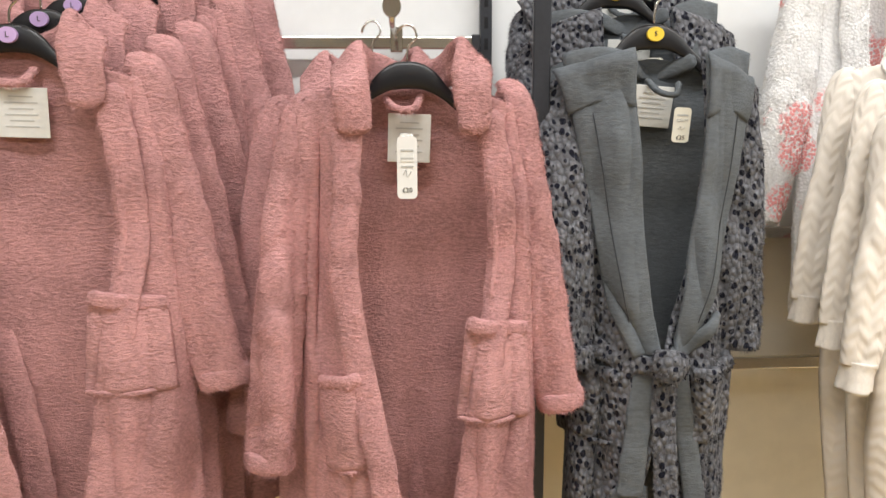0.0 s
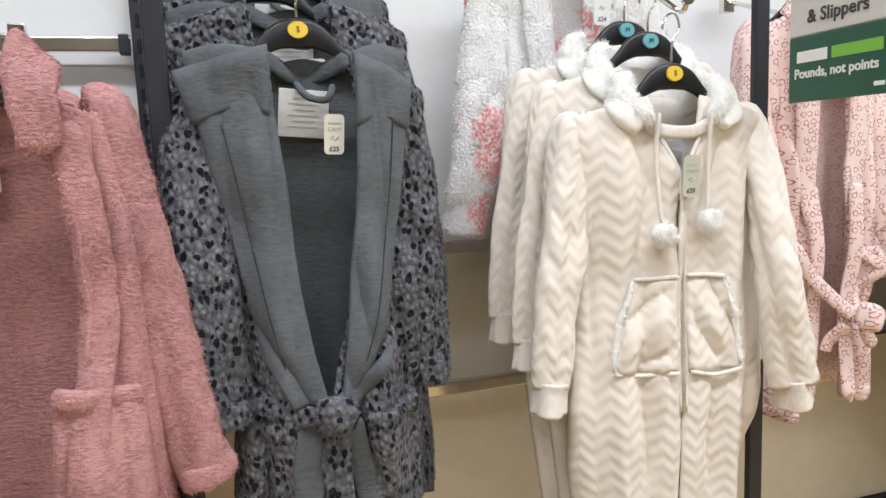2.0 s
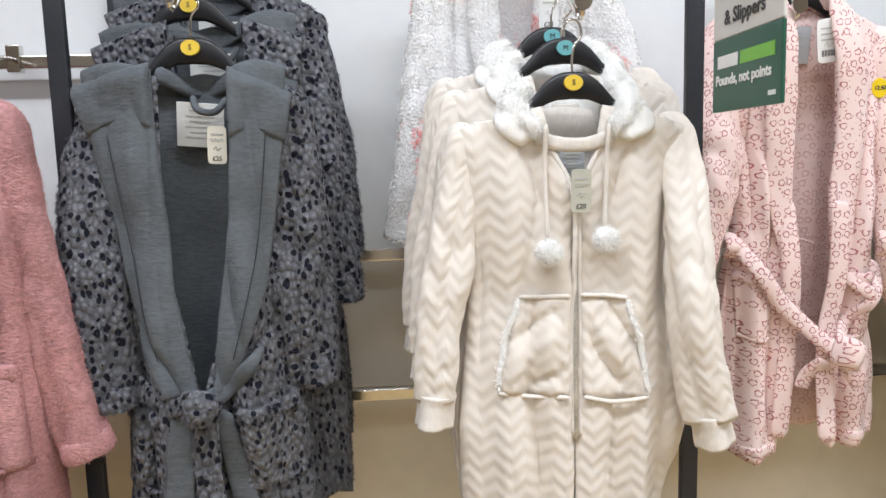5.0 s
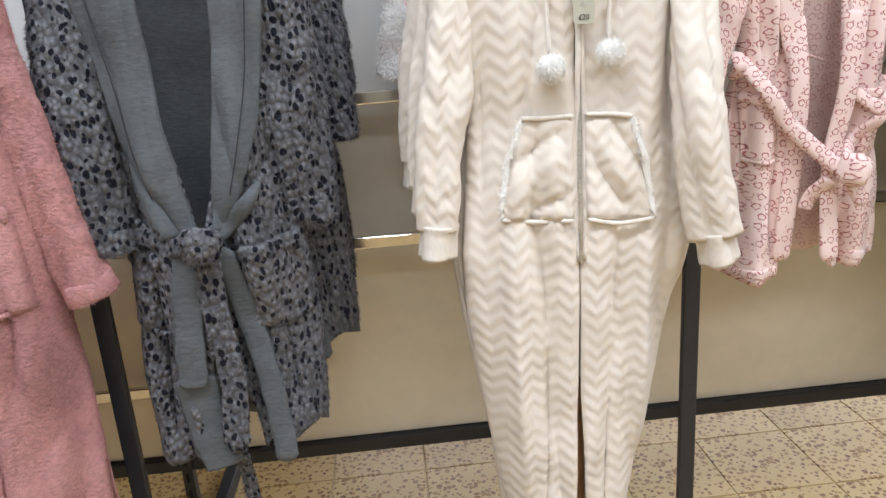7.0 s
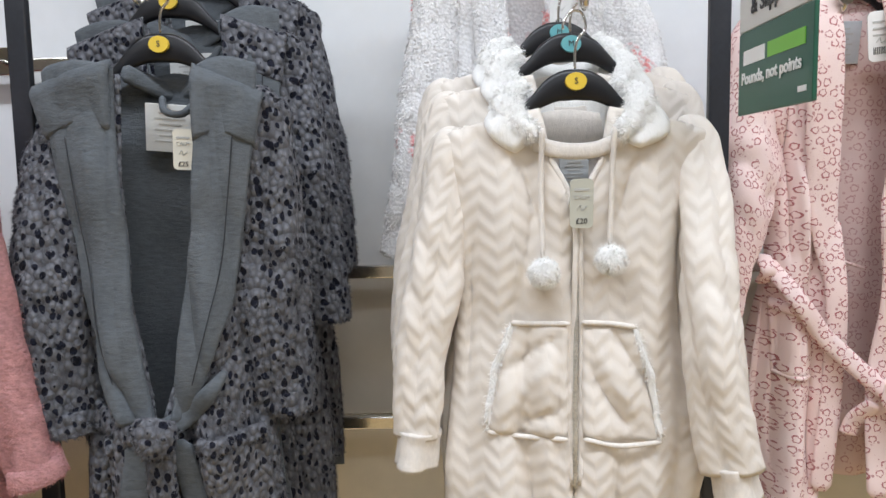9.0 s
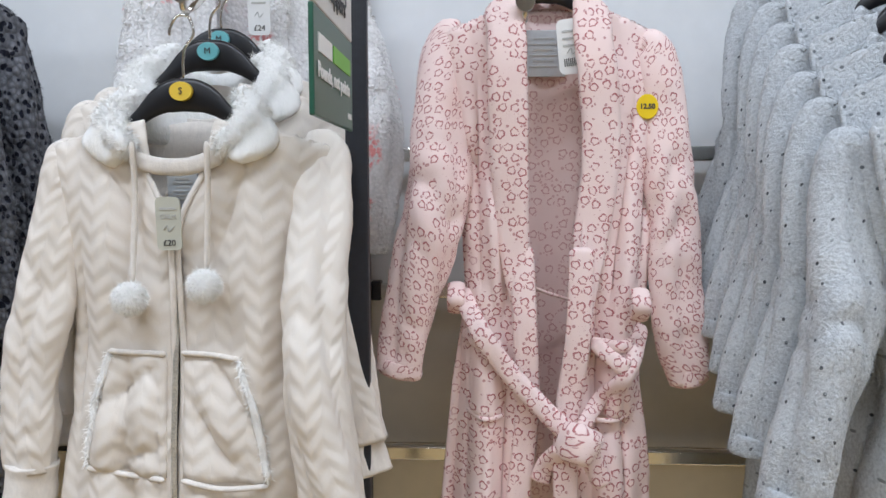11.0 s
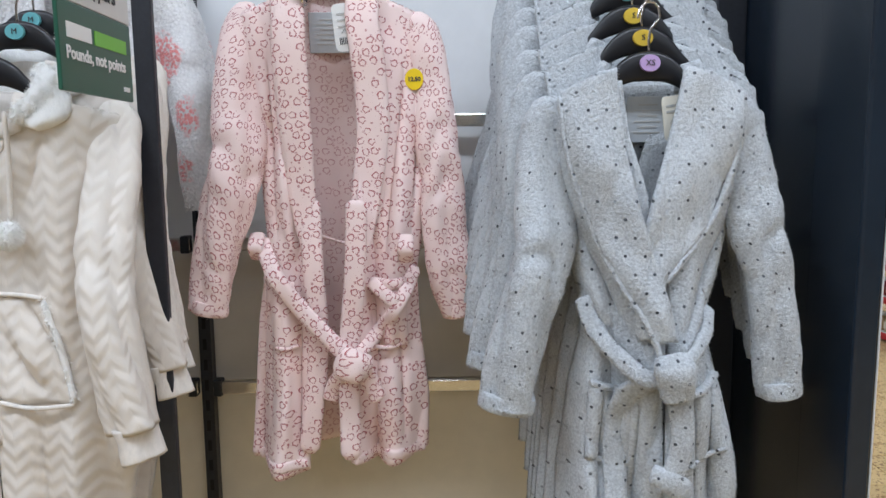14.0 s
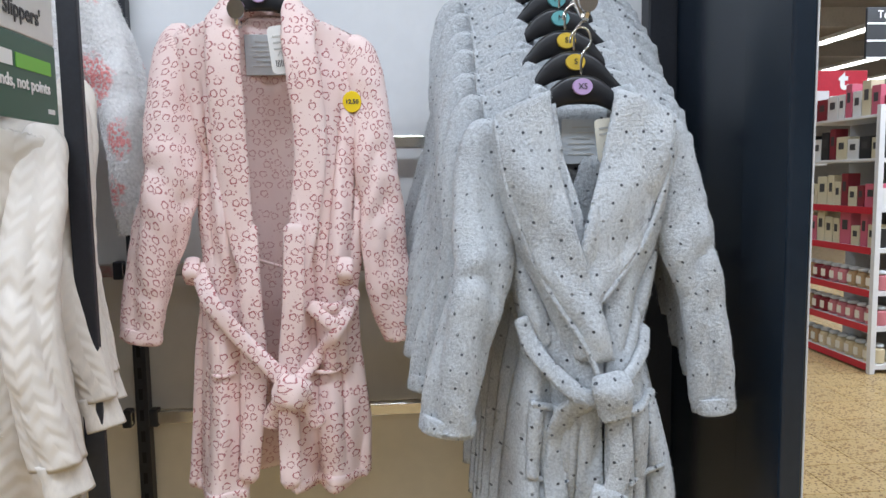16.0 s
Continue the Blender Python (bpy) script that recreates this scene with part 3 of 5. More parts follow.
def neck_label(d, robe, x, z, w, h, mat, tilt=0, y=None):
    yy = -0.004 if y is None else y
    lab = box("neck_label", (-w / 2, -0.001, -h / 2), (w / 2, 0.001, h / 2), mat, robe, 0.0008, "woven satin neck label with small print")
    lab.matrix_basis = pose(x, yy, z, 8, tilt, 0)
    for i in range(6):
        ww = w * (0.62 if i % 2 else 0.45)
        box("print_line", (-ww / 2, -0.0018, h * (0.32 - 0.12 * i) - 0.0012), (ww / 2, -0.0008, h * (0.32 - 0.12 * i) + 0.0012), M_INK_PALE, lab, 0)
    return lab


def swing_tag(robe, x, y, z, w, h, price="", tilt=0, mat=None, lines=2, turn=0, word=""):
    """A hanging card with small print and a price."""
    bm = bmesh.new()
    bmesh.ops.create_cube(bm, size=1.0)
    for v in bm.verts:
        v.co = Vector((v.co.x * w, v.co.y * 0.0016, v.co.z * h))
    up = [e for e in bm.edges if abs(e.verts[0].co.y - e.verts[1].co.y) > 0.001]
    bmesh.ops.bevel(bm, geom=up, offset=w * 0.22, segments=4, profile=0.5, affect="EDGES")
    tag = part("swing_tag", bm, mat or M_CARD, robe, "cream card swing tag with printed price")
    tag.matrix_basis = pose(x, y, z, 4, tilt, turn)
    if word:
        writing(word, facing(0, -0.0013, h * 0.13), w * 0.25, M_INK_PALE, tag, "tag_word")
    for i in range(1 if word else lines):
        zz = h * (0.28 - 0.13 * i)
        box("print_line", (-w * 0.32, -0.0016, zz - 0.0016), (w * 0.32, -0.0007, zz + 0.0016), M_INK_PALE, tag, 0)
    rod("script_mark", [(-w * 0.2, -0.0014, -h * 0.12), (-w * 0.05, -0.0014, -h * 0.03), (0.0, -0.0014, -h * 0.14), (w * 0.22, -0.0014, -h * 0.05)], 0.0006, M_INK_PALE, tag, 14, seg=5)
    if price:
        writing(price, facing(0, -0.0013, -h * 0.36), w * 0.34, M_INK, tag, "price")
    return tag


def hanger(x, y, z, size="S", disc_mat=None, half=0.20, drop=0.075, hook_up=0.10, lean=0.0, group="hangers"):
    """Black moulded hanger with a wire hook and a size disc; z is the height of the disc."""
    disc_mat = disc_mat or M_YELLOW
    ob = thing("clothes_hanger", f"black plastic clothes hanger with chrome hook and {size} size disc" if size else "plain black plastic clothes hanger with chrome hook", "hanger", group, (x, y, z))
    ob.rotation_euler = (0, 0, lean)
    rows = []
    for f in (-1, -0.8, -0.5, -0.28, -0.13, 0, 0.13, 0.28, 0.5, 0.8, 1):
        zz = -drop * max(0.0, abs(f) - 0.20) ** 1.1 * 1.55 + 0.002
        wid = 0.020 + 0.026 * math.exp(-((f / 0.34) ** 4))
        rows.append((f * half * 0.70, 0.012 * abs(f) ** 2, zz - 0.012 * abs(f), wid, 0.013, 0, 0, 1))
    ribbon("hanger_body", rows, M_HANGER, ob, 46, 12, "moulded black plastic", power=3.5)
    if size:
        disc("size_disc", (0, -0.010, 0.006), 0.0165, 0.005, disc_mat, ob, 0.82, "round size marker")
        writing(size, facing(0, -0.0132, 0.006), 0.013, M_INK, ob, "size_letters")
    h = hook_up
    rod("hook", [(0, 0, 0.025), (0, 0, h * 0.45), (0.004, 0.0, h * 0.62), (0.016, 0.0, h * 0.78), (0.010, 0, h * 0.98), (-0.006, 0, h), (-0.017, 0, h * 0.86), (-0.018, 0, h * 0.76)], 0.0022, M_CHROME, ob, 40, "bent chrome wire hook")
    return ob


def display_arm(x, y0, z0, y1, z1):
    """Sloping chrome arm from the wall to a round end stop."""
    ob = thing("display_arm", "sloping chrome display arm with a round end stop", "display arm", "display arms")
    rod("arm", [(x, y1, z1), (x, (y0 + y1) / 2, (z0 + z1) / 2), (x, y0, z0)], 0.0055, M_CHROME, ob, 20)
    rod("upturn", [(x, y0 + 0.001, z0), (x, y0 - 0.012, z0 + 0.004), (x, y0 - 0.016, z0 + 0.022)], 0.0050, M_CHROME, ob, 14)
    disc("end_stop", (x, y0 - 0.020, z0 + 0.026), 0.016, 0.005, M_CHROME, ob, 1.15)
    box("bracket", (x - 0.015, y1 - 0.012, z1 - 0.03), (x + 0.015, y1 + 0.012, z1 + 0.03), M_CHROME, ob)
    return ob


def pile(robe, mats, count, length, width, seed=1):
    """Short nap standing out of the cloth: one thin blade for each tuft, lying downwards."""
    rng = np.random.default_rng(seed)
    tri, nor = [], []
    for o in robe.children_recursive:
        if o.type != "MESH" or not o.data.materials or o.data.materials[0] not in mats:
            continue
        me = o.data
        co = np.zeros(len(me.vertices) * 3)
        me.vertices.foreach_get("co", co)
        co = co.reshape(-1, 3)
        quads = [tuple(p.vertices) for p in me.polygons if len(p.vertices) == 4]
        q = co[np.array(quads)]
        nn = np.cross(q[:, 1] - q[:, 0], q[:, 3] - q[:, 0])
        tri.append(q)
        nor.append(nn)
    q, nn = np.vstack(tri), np.vstack(nor)
    area = np.linalg.norm(nn, axis=1) + 1e-12
    nn = nn / area[:, None]
    area = np.where(nn[:, 1] < 0.35, area, 0)
    pick = rng.choice(len(q), count, p=area / area.sum())
    u, v = rng.random((2, count, 1))
    p = (q[pick, 0] * (1 - u) + q[pick, 1] * u) * (1 - v) + (q[pick, 3] * (1 - u) + q[pick, 2] * u) * v
    n = nn[pick]
    sway = 0.55 * np.sin(p[:, :1] * 31 + 2.0 * np.sin(p[:, 2:] * 13 + seed)) + 0.35 * np.sin(p[:, 2:] * 47 + p[:, :1] * 19)
    d = n * 0.55 + sway * np.array((1.0, 0, 0)) + np.array((0, 0, -0.7)) + rng.normal(0, 0.34, (count, 3))
    d /= np.linalg.norm(d, axis=1)[:, None]
    side = np.cross(d, n + rng.normal(0, 0.8, (count, 3)))
    side /= np.linalg.norm(side, axis=1)[:, None]
    ln = length * rng.uniform(0.5, 1.1, (count, 1))
    verts = np.stack([p - side * width - n * 0.001, p + side * width - n * 0.001, p + d * ln], axis=1).reshape(-1, 3)
    faces = [(3 * i, 3 * i + 1, 3 * i + 2) for i in range(count)]
    ob = link_mesh("nap", verts, faces, mats[0], robe, "", np.repeat(p[:, [0, 2]], 3, axis=0))
    tagged(ob, "", "", "", "stuff")
    return ob


# ---- structure ----
WALL_Y = 1.98          # face of the back panels
UPRIGHTS = (-0.80, 0.30, 1.39, 2.50)


def build_shell():
    setting(box("wall_far", (-6, 30, 0), (26, 30.2, 4.6), M_WALL, None, 0), "pale painted far wall of the shop", "wall")
    setting(box("wall_behind", (-6, -8.2, 0), (26, -8, 4.6), M_WALL, None, 0), "pale painted shop wall", "wall")
    setting(box("wall_west", (-6.2, -8, 0), (-6, 30, 4.6), M_WALL, None, 0), "pale painted shop wall", "wall")
    setting(box("wall_east", (26, -8, 0), (26.2, 30, 4.6), M_WALL, None, 0), "pale painted shop wall", "wall")
    setting(box("ceiling", (-6, -8, 4.6), (26, 30, 4.7), M_CEIL, None, 0), "brown-grey corrugated shop ceiling", "ceiling")


def back_bay(x0, x1, index):
    """Three stacked boards between two slotted uprights."""
    wall = thing(f"wall_bay_{index}", "wall bay of white and cream boards above a black bottom rail", "wall")
    wall["kind"] = "structure"
    box("upper_board", (x0 + 0.003, WALL_Y, 1.228), (x1 - 0.003, WALL_Y + 0.018, 2.40), M_PANEL, wall, 0.002, "white laminate board")
    box("middle_board", (x0 + 0.003, WALL_Y + 0.002, 0.884), (x1 - 0.003, WALL_Y + 0.02, 1.226), M_MID, wall, 0.002, "stone-grey laminate board with garment shade in its colour")
    box("lower_board", (x0 + 0.003, WALL_Y, 0.334), (x1 - 0.003, WALL_Y + 0.018, 0.882), M_KICK, wall, 0.002, "cream laminate board")
    box("bottom_rail", (x0 - 0.0, WALL_Y - 0.022, 0.296), (x1 - 0.001, WALL_Y + 0.018, 0.332), M_BLACK, wall, 0.003, "black metal bottom rail")


def upright(x):
    ob = thing("slotted_upright", "black slotted metal wall upright standing on the floor", "upright", "slotted uprights")
    ob["kind"] = "structure"
    box("channel", (x - 0.014, WALL_Y - 0.034, 0.0), (x + 0.014, WALL_Y - 0.003, 2.4), M_BLACK, ob, 0.002)
    # Slot openings are near-black blocks: their shade is put in as colour.
    verts, faces = [], []
    for i in range(44):
        z = 0.12 + i * 0.05
        b = len(verts)
        for dx, dy, dz in ((-1, 0, 0), (1, 0, 0), (1, 0, 1), (-1, 0, 1), (-1, 1, 0), (1, 1, 0), (1, 1, 1), (-1, 1, 1)):
            verts.append((x + dx * 0.0045, WALL_Y - 0.0358 + dy * 0.004, z + dz * 0.026))
        faces += [(b, b + 1, b + 2, b + 3), (b + 1, b + 5, b + 6, b + 2), (b + 4, b, b + 3, b + 7), (b + 3, b + 2, b + 6, b + 7), (b + 1, b, b + 4, b + 5)]
    tagged(link_mesh("slots", verts, faces, M_SLOT, ob, "", None, False), "", "", "", "stuff")
    box("floor_foot", (x - 0.02, WALL_Y - 0.03, 0.0), (x + 0.02, WALL_Y + 0.44, 0.05), M_BLACK, ob, 0.004)
    disc("levelling_foot", (x - 0.01, WALL_Y + 0.43, 0.02), 0.018, 0.02, M_WHITE, ob)


def rail(x0, x1, z):
    ob = thing("hanging_rail", "flat polished chrome rail fixed across the wall uprights", "rail", "wall rails")
    box("bar", (x0, WALL_Y - 0.056, z - 0.015), (x1, WALL_Y - 0.040, z + 0.015), M_CHROME, ob, 0.004)
    for x in (x0 + 0.012, x1 - 0.012):
        box("bracket", (x - 0.010, WALL_Y - 0.060, z - 0.020), (x + 0.010, WALL_Y - 0.030, z + 0.020), M_BLACK, ob, 0.003)


def front_post(x, y):
    ob = thing("display_post", "square black powder-coated steel display post standing on the floor", "post", "front posts")
    ob["kind"] = "structure"
    box("post", (x, y, 0.0), (x + 0.033, y + 0.016, 2.4), M_BLACK, ob, 0.003)


def end_panel():
    ob = thing("end_panel", "glossy navy end panel closing the display wall", "panel")
    ob["kind"] = "structure"
    box("panel", (2.640, 1.47, 0.0), (2.662, WALL_Y - 0.04, 2.42), M_NAVY, ob, 0.003)
    box("front_trim", (2.622, 1.42, 0.0), (2.664, 1.58, 2.42), M_NAVY, ob, 0.006)
    box("corner_strip", (2.57, WALL_Y - 0.055, 0.0), (2.638, WALL_Y - 0.002, 2.42), M_BLACK, ob, 0.004)
    box("edge_strip", (2.665, 1.425, 0.0), (2.669, 1.58, 2.42), M_SHELF, ob, 0.002, "pale edging strip")


# The board's grey and the garments' shade on it share this colour.
M_MID = plain("stone_shade_mid_panel", (0.64, 0.61, 0.55), 0.42, 0, 0.04, 20)
build_shell()
for i, (a, b) in enumerate(zip(UPRIGHTS, UPRIGHTS[1:] + (2.69,))):
    back_bay(a, b, i + 1)
for x in UPRIGHTS[:3]:
    upright(x)
rail(-0.78, 0.285, 1.683)
rail(-0.78, 0.285, 0.545)
for z in (1.223, 0.882):
    rail(0.32, 1.375, z)
for z in (1.50, 1.223, 0.882):
    rail(1.41, 2.48, z)
front_post(0.340, 1.51)
front_post(1.441, 1.512)
front_post(-0.80, 1.51)
end_panel()

for x, y, l, p in ((1.8, 0.15, 7.0, 235), (1.5, -2.8, 10.0, 235), (8.0, 3.4, 8.0, 480), (6.0, 8.0, 12.0, 330)):
    strip_lamp(x, y, 3.7, l, p)


# ---- pink plush robes ----
def pink_robe(seed=0.0):
    robe = thing("dressing_gown", "dusky pink plush dressing gown hanging open on a hanger", "dressing gown", "pink gowns")
    d = Drape((1.565, 1.495, 0.215), [(1.60, -0.20, 0.215), (1.45, -0.19, 0.215), (1.2, -0.175, 0.225), (0.95, -0.18, 0.235), (0.45, -0.20, 0.25)],
              [(1.6, 0.05), (1.45, 0.075), (1.1, 0.10), (0.45, 0.12)], [(1.6, 0.002), (1.4, 0.006), (1.1, 0.011), (0.45, 0.020)], 0.7 + seed,
              [(-0.135, 1.49, -0.155, 1.06, 0.012, 0.016), (0.175, 1.52, 0.168, 1.14, 0.012, 0.014), (0.205, 1.40, 0.228, 0.99, 0.012, -0.012), (-0.115, 1.40, -0.105, 1.06, 0.014, -0.012), (0.12, 0.96, 0.11, 0.50, 0.016, 0.016), (-0.09, 0.88, -0.10, 0.50, 0.016, 0.016)])
    opening = [(1.60, -0.085, 0.115), (1.45, -0.075, 0.145), (1.25, -0.082, 0.152), (1.05, -0.055, 0.125), (0.86, -0.02, 0.10), (0.45, 0.01, 0.07)]
    panels(d, robe, M_PINK, M_PINK_SHADED, opening, (0.45, 0.46))
    arm(robe, M_PINK, [(-0.165, 1.497, 0.034), (-0.184, 1.403, 0.038), (-0.204, 1.258, 0.040), (-0.216, 1.15, 0.042), (-0.222, 1.058, 0.041), (-0.232, 0.944, 0.039), (-0.238, 0.885, 0.037)], -0.055, 0.95, 0.005, 1.1 + seed, 0.03, 1.10)
    arm(robe, M_PINK, [(0.190, 1.515, 0.036), (0.212, 1.372, 0.040), (0.230, 1.254, 0.040), (0.249, 1.142, 0.038), (0.268, 1.05, 0.038), (0.288, 0.972, 0.036)], -0.01, 0.95, 0.004, 3.1 + seed, 0.03, 1.10)
    # stand collar with front bands
    y = lambda x, z, o: d.front(x, z, o)
    ribbon("collar", [(-0.075, y(-0.075, 1.46, 0.014), 1.46, 0.055, 0.022, 1, 0, 0), (-0.082, y(-0.08, 1.53, 0.024), 1.535, 0.062, 0.026, 1, 0.1, 0.2), (-0.085, -0.035, 1.585, 0.066, 0.026, 0.6, 0, 0.8),
                      (-0.055, 0.028, 1.575, 0.06, 0.024, 0.1, 0, 1), (0.015, 0.048, 1.555, 0.055, 0.022, 0, 0, 1), (0.075, 0.03, 1.572, 0.06, 0.024, -0.1, 0, 1),
                      (0.112, -0.035, 1.592, 0.07, 0.026, -0.6, 0, 0.8), (0.115, y(0.11, 1.53, 0.024), 1.54, 0.062, 0.026, -1, 0.1, 0.2), (0.118, y(0.118, 1.46, 0.014), 1.46, 0.05, 0.02, -1, 0, 0)],
           M_PINK, robe, 70, 14, rough=0.004)
    for pts in ([(-0.09, 1.50), (-0.092, 1.38), (-0.098, 1.24), (-0.075, 1.08), (-0.036, 0.88), (-0.012, 0.66), (0.0, 0.47)], [(0.142, 1.50), (0.162, 1.38), (0.166, 1.24), (0.142, 1.07), (0.115, 0.88), (0.092, 0.66), (0.08, 0.47)]):
        ribbon("front_band", band_on(d, pts, 0.048, 0.018, 0.010), M_PINK, robe, 70, 12, rough=0.004)
    pocket(d, robe, M_PINK, [(-0.146, 1.040), (-0.072, 1.062), (-0.062, 0.900), (-0.134, 0.882)], 0.026, 0.016)
    pocket(d, robe, M_PINK, [(0.105, 1.145), (0.212, 1.128), (0.220, 0.975), (0.090, 0.975)], 0.030, 0.016)
    rod("hanging_loop", [(-0.03, 0.02, 1.525), (-0.01, -0.012, 1.505), (0.02, -0.012, 1.505), (0.035, 0.02, 1.53)], 0.007, M_PINK, robe, 20)
    neck_label(d, robe, 0.012, 1.455, 0.075, 0.085, M_LABEL, 2, 0.010)
    swing_tag(robe, 0.008, -0.05, 1.405, 0.034, 0.105, "£20", 0, M_WHITE_CARD, 3)
    box("tag_sticker", (-0.003, -0.0525, 1.415), (0.019, -0.0512, 1.462), M_LABEL, robe, 0.0005)
    pile(robe, [M_PINK, M_PINK_SHADED], 150000, 0.0070, 0.0007, 3)
    return robe


M_WHITE_CARD = plain("white_card", (0.82, 0.82, 0.80), 0.55, 0, 0.04, 40)


def place_at(robe, x, y, dz=0.0, turn=0.0):
    robe.matrix_basis = pose(x, y, dz, 0, 0, turn)
    return robe


pink = place_at(pink_robe(), 0.10, 1.44)
hanger(0.11, 1.44, 1.560, "", None, 0.20, 0.07, 0.085)
STACK = Matrix.Diagonal((1.0, 0.5, 1.0, 1.0))      # gowns behind the first hang pressed together
WIDE = Matrix.Diagonal((1.18, 0.6, 1.0, 1.0))


def stacked(first, m, drop=()):
    """A copy of a hanging garment; drop names the parts that this one lacks."""
    made = copy_thing(first, m)
    for o in [c for c in made.children if c.name.split(".")[0] in drop]:
        for c in (*o.children_recursive, o):
            bpy.data.objects.remove(c)
    return made


NO_TAG = ("swing_tag", "tag_sticker")
stacked(pink, pose(0.030, 1.555, 0.0, 0, 0, -4) @ STACK, NO_TAG)
hanger(0.045, 1.555, 1.585, "", None, 0.20, 0.07, 0.085)
display_arm(0.085, 1.43, 1.645, 1.93, 1.69)
for x, y, dz, r in ((-0.560, 1.44, 0.045, 2), (-0.550, 1.53, 0.085, -2), (-0.530, 1.62, 0.125, 1), (-0.480, 1.72, 0.20, -2), (-0.455, 1.82, 0.25, 2)):
    stacked(pink, pose(x, y, dz, 0, 0, r) @ WIDE, NO_TAG)
    hanger(x + 0.01, y, 1.575 + dz, "L", M_LILAC, 0.20, 0.07, 0.085)
display_arm(-0.53, 1.42, 1.68, 1.93, 1.97)


# ---- grey leopard gowns ----
M_SEAM = plain("dark_seam", (0.03, 0.033, 0.038), 0.8)


def leopard_robe():
    robe = thing("hooded_dressing_gown", "dark grey leopard-print plush gown with plain grey hood and belt", "dressing gown", "leopard gowns")
    d = Drape((1.61, 1.535, 0.215), [(1.62, -0.20, 0.20), (1.45, -0.185, 0.185), (1.2, -0.165, 0.18), (1.05, -0.14, 0.155), (0.85, -0.16, 0.165), (0.64, -0.165, 0.155)],
              [(1.62, 0.045), (1.45, 0.07), (1.05, 0.09), (0.64, 0.085)], [(1.62, 0.002), (1.4, 0.005), (1.05, 0.010), (0.64, 0.015)], 2.9,
              [(-0.12, 1.22, -0.03, 1.05, 0.010, 0.012), (0.13, 1.20, 0.03, 1.05, 0.010, 0.012), (-0.10, 1.00, -0.12, 0.66, 0.012, 0.016), (0.10, 1.00, 0.115, 0.66, 0.012, 0.014), (-0.03, 1.40, 0.04, 1.18, 0.006, -0.006)])
    opening = [(1.62, -0.06, 0.065), (1.45, -0.055, 0.07), (1.25, -0.045, 0.05), (1.06, -0.012, 0.0), (0.9, -0.01, 0.0), (0.64, -0.05, 0.045)]
    panels(d, robe, M_LEO, M_GREY, opening, (0.62, 0.65))
    arm(robe, M_LEO, [(-0.185, 1.530, 0.030), (-0.192, 1.442, 0.040), (-0.190, 1.36, 0.044), (-0.186, 1.246, 0.047), (-0.181, 1.129, 0.050), (-0.179, 1.035, 0.051)], -0.06, 0.85, 0.005, 2.1, 0.035, 1.04)
    arm(robe, M_LEO, [(0.150, 1.545, 0.030), (0.165, 1.464, 0.036), (0.172, 1.36, 0.040), (0.176, 1.23, 0.040), (0.176, 1.136, 0.038), (0.176, 1.050, 0.036)], -0.015, 0.95, 0.005, 4.1, 0.035, 1.04)
    # wide shawl lapels of the lining
    def lapel(inner, outer, zs, puff):
        def place(u, v):
            z = zs[0] + (zs[1] - zs[0]) * v
            a, b = lerp_table(inner, z)[0], lerp_table(outer, z)[0]
            x = a + (b - a) * u
            o = 0.013 + puff * math.sin(math.pi * min(1, 0.15 + 0.8 * u)) * (0.7 + 0.3 * math.sin(v * 9))
            return (x, d.front(x, z, o), z + 0.012 * math.sin(u * 3) * (1 - v))
        return place
    left_in, left_out = [(1.63, -0.064), (1.545, -0.061), (1.40, -0.048), (1.24, -0.039), (1.133, -0.023), (1.055, -0.006)], [(1.63, -0.19), (1.503, -0.172), (1.372, -0.146), (1.243, -0.120), (1.138, -0.100), (1.055, -0.062)]
    right_in, right_out = [(1.63, 0.068), (1.50, 0.066), (1.354, 0.056), (1.236, 0.038), (1.137, 0.027), (1.055, 0.014)], [(1.63, 0.158), (1.485, 0.148), (1.353, 0.130), (1.248, 0.112), (1.157, 0.084), (1.055, 0.040)]
    for a, b in ((left_in, left_out), (right_in, right_out)):
        sheet("lapel", 26, 70, lapel(a, b, (1.605, 1.055), 0.008), M_GREY, robe, 0.012, "plain grey plush lapel")
        seam = [(lerp_table(a, z)[0] * 0.30 + lerp_table(b, z)[0] * 0.70, z) for z in (1.50, 1.40, 1.30, 1.20, 1.12)]
        ribbon("lapel_seam", band_on(d, seam, 0.0022, 0.002, 0.0285), M_SEAM, robe, 40, 6, "dark stitched seam")
    def flap(x_in, x_out, x_low, z_in, z_out, z_low):
        def place(u, v):
            top_x, top_z = x_in + (x_out - x_in) * u, z_in + (z_out - z_in) * u
            low_x, low_z = x_in + (x_low - x_in) * u, z_low + 0.012 * math.sin(u * 4)
            x, z = top_x + (low_x - top_x) * v, top_z + (low_z - top_z) * v
            roll = 0.012 * math.cos(math.pi * 0.5 * v) - 0.014 * math.exp(-(v / 0.12) ** 2)
            return (x, d.front(x * 0.92, min(z, 1.56), 0.020 + roll - 0.010 * u * u + 0.003 * math.sin(u * 7 + v * 3)), z)
        return place
    sheet("hood_flap", 24, 20, flap(-0.062, -0.205, -0.176, 1.615, 1.578, 1.506), M_GREY, robe, 0.014, "turned-down plain grey hood edge")
    sheet("hood_flap", 24, 20, flap(0.066, 0.166, 0.150, 1.605, 1.562, 1.488), M_GREY, robe, 0.014, "turned-down plain grey hood edge")
    ribbon("neck_seam", [(-0.07, -0.01, 1.605, 0.03, 0.014, 0, 0, 1), (0, 0.035, 1.575, 0.03, 0.014, 0, 0, 1), (0.07, -0.01, 1.60, 0.03, 0.014, 0, 0, 1)], M_GREY, robe, 24, 10)
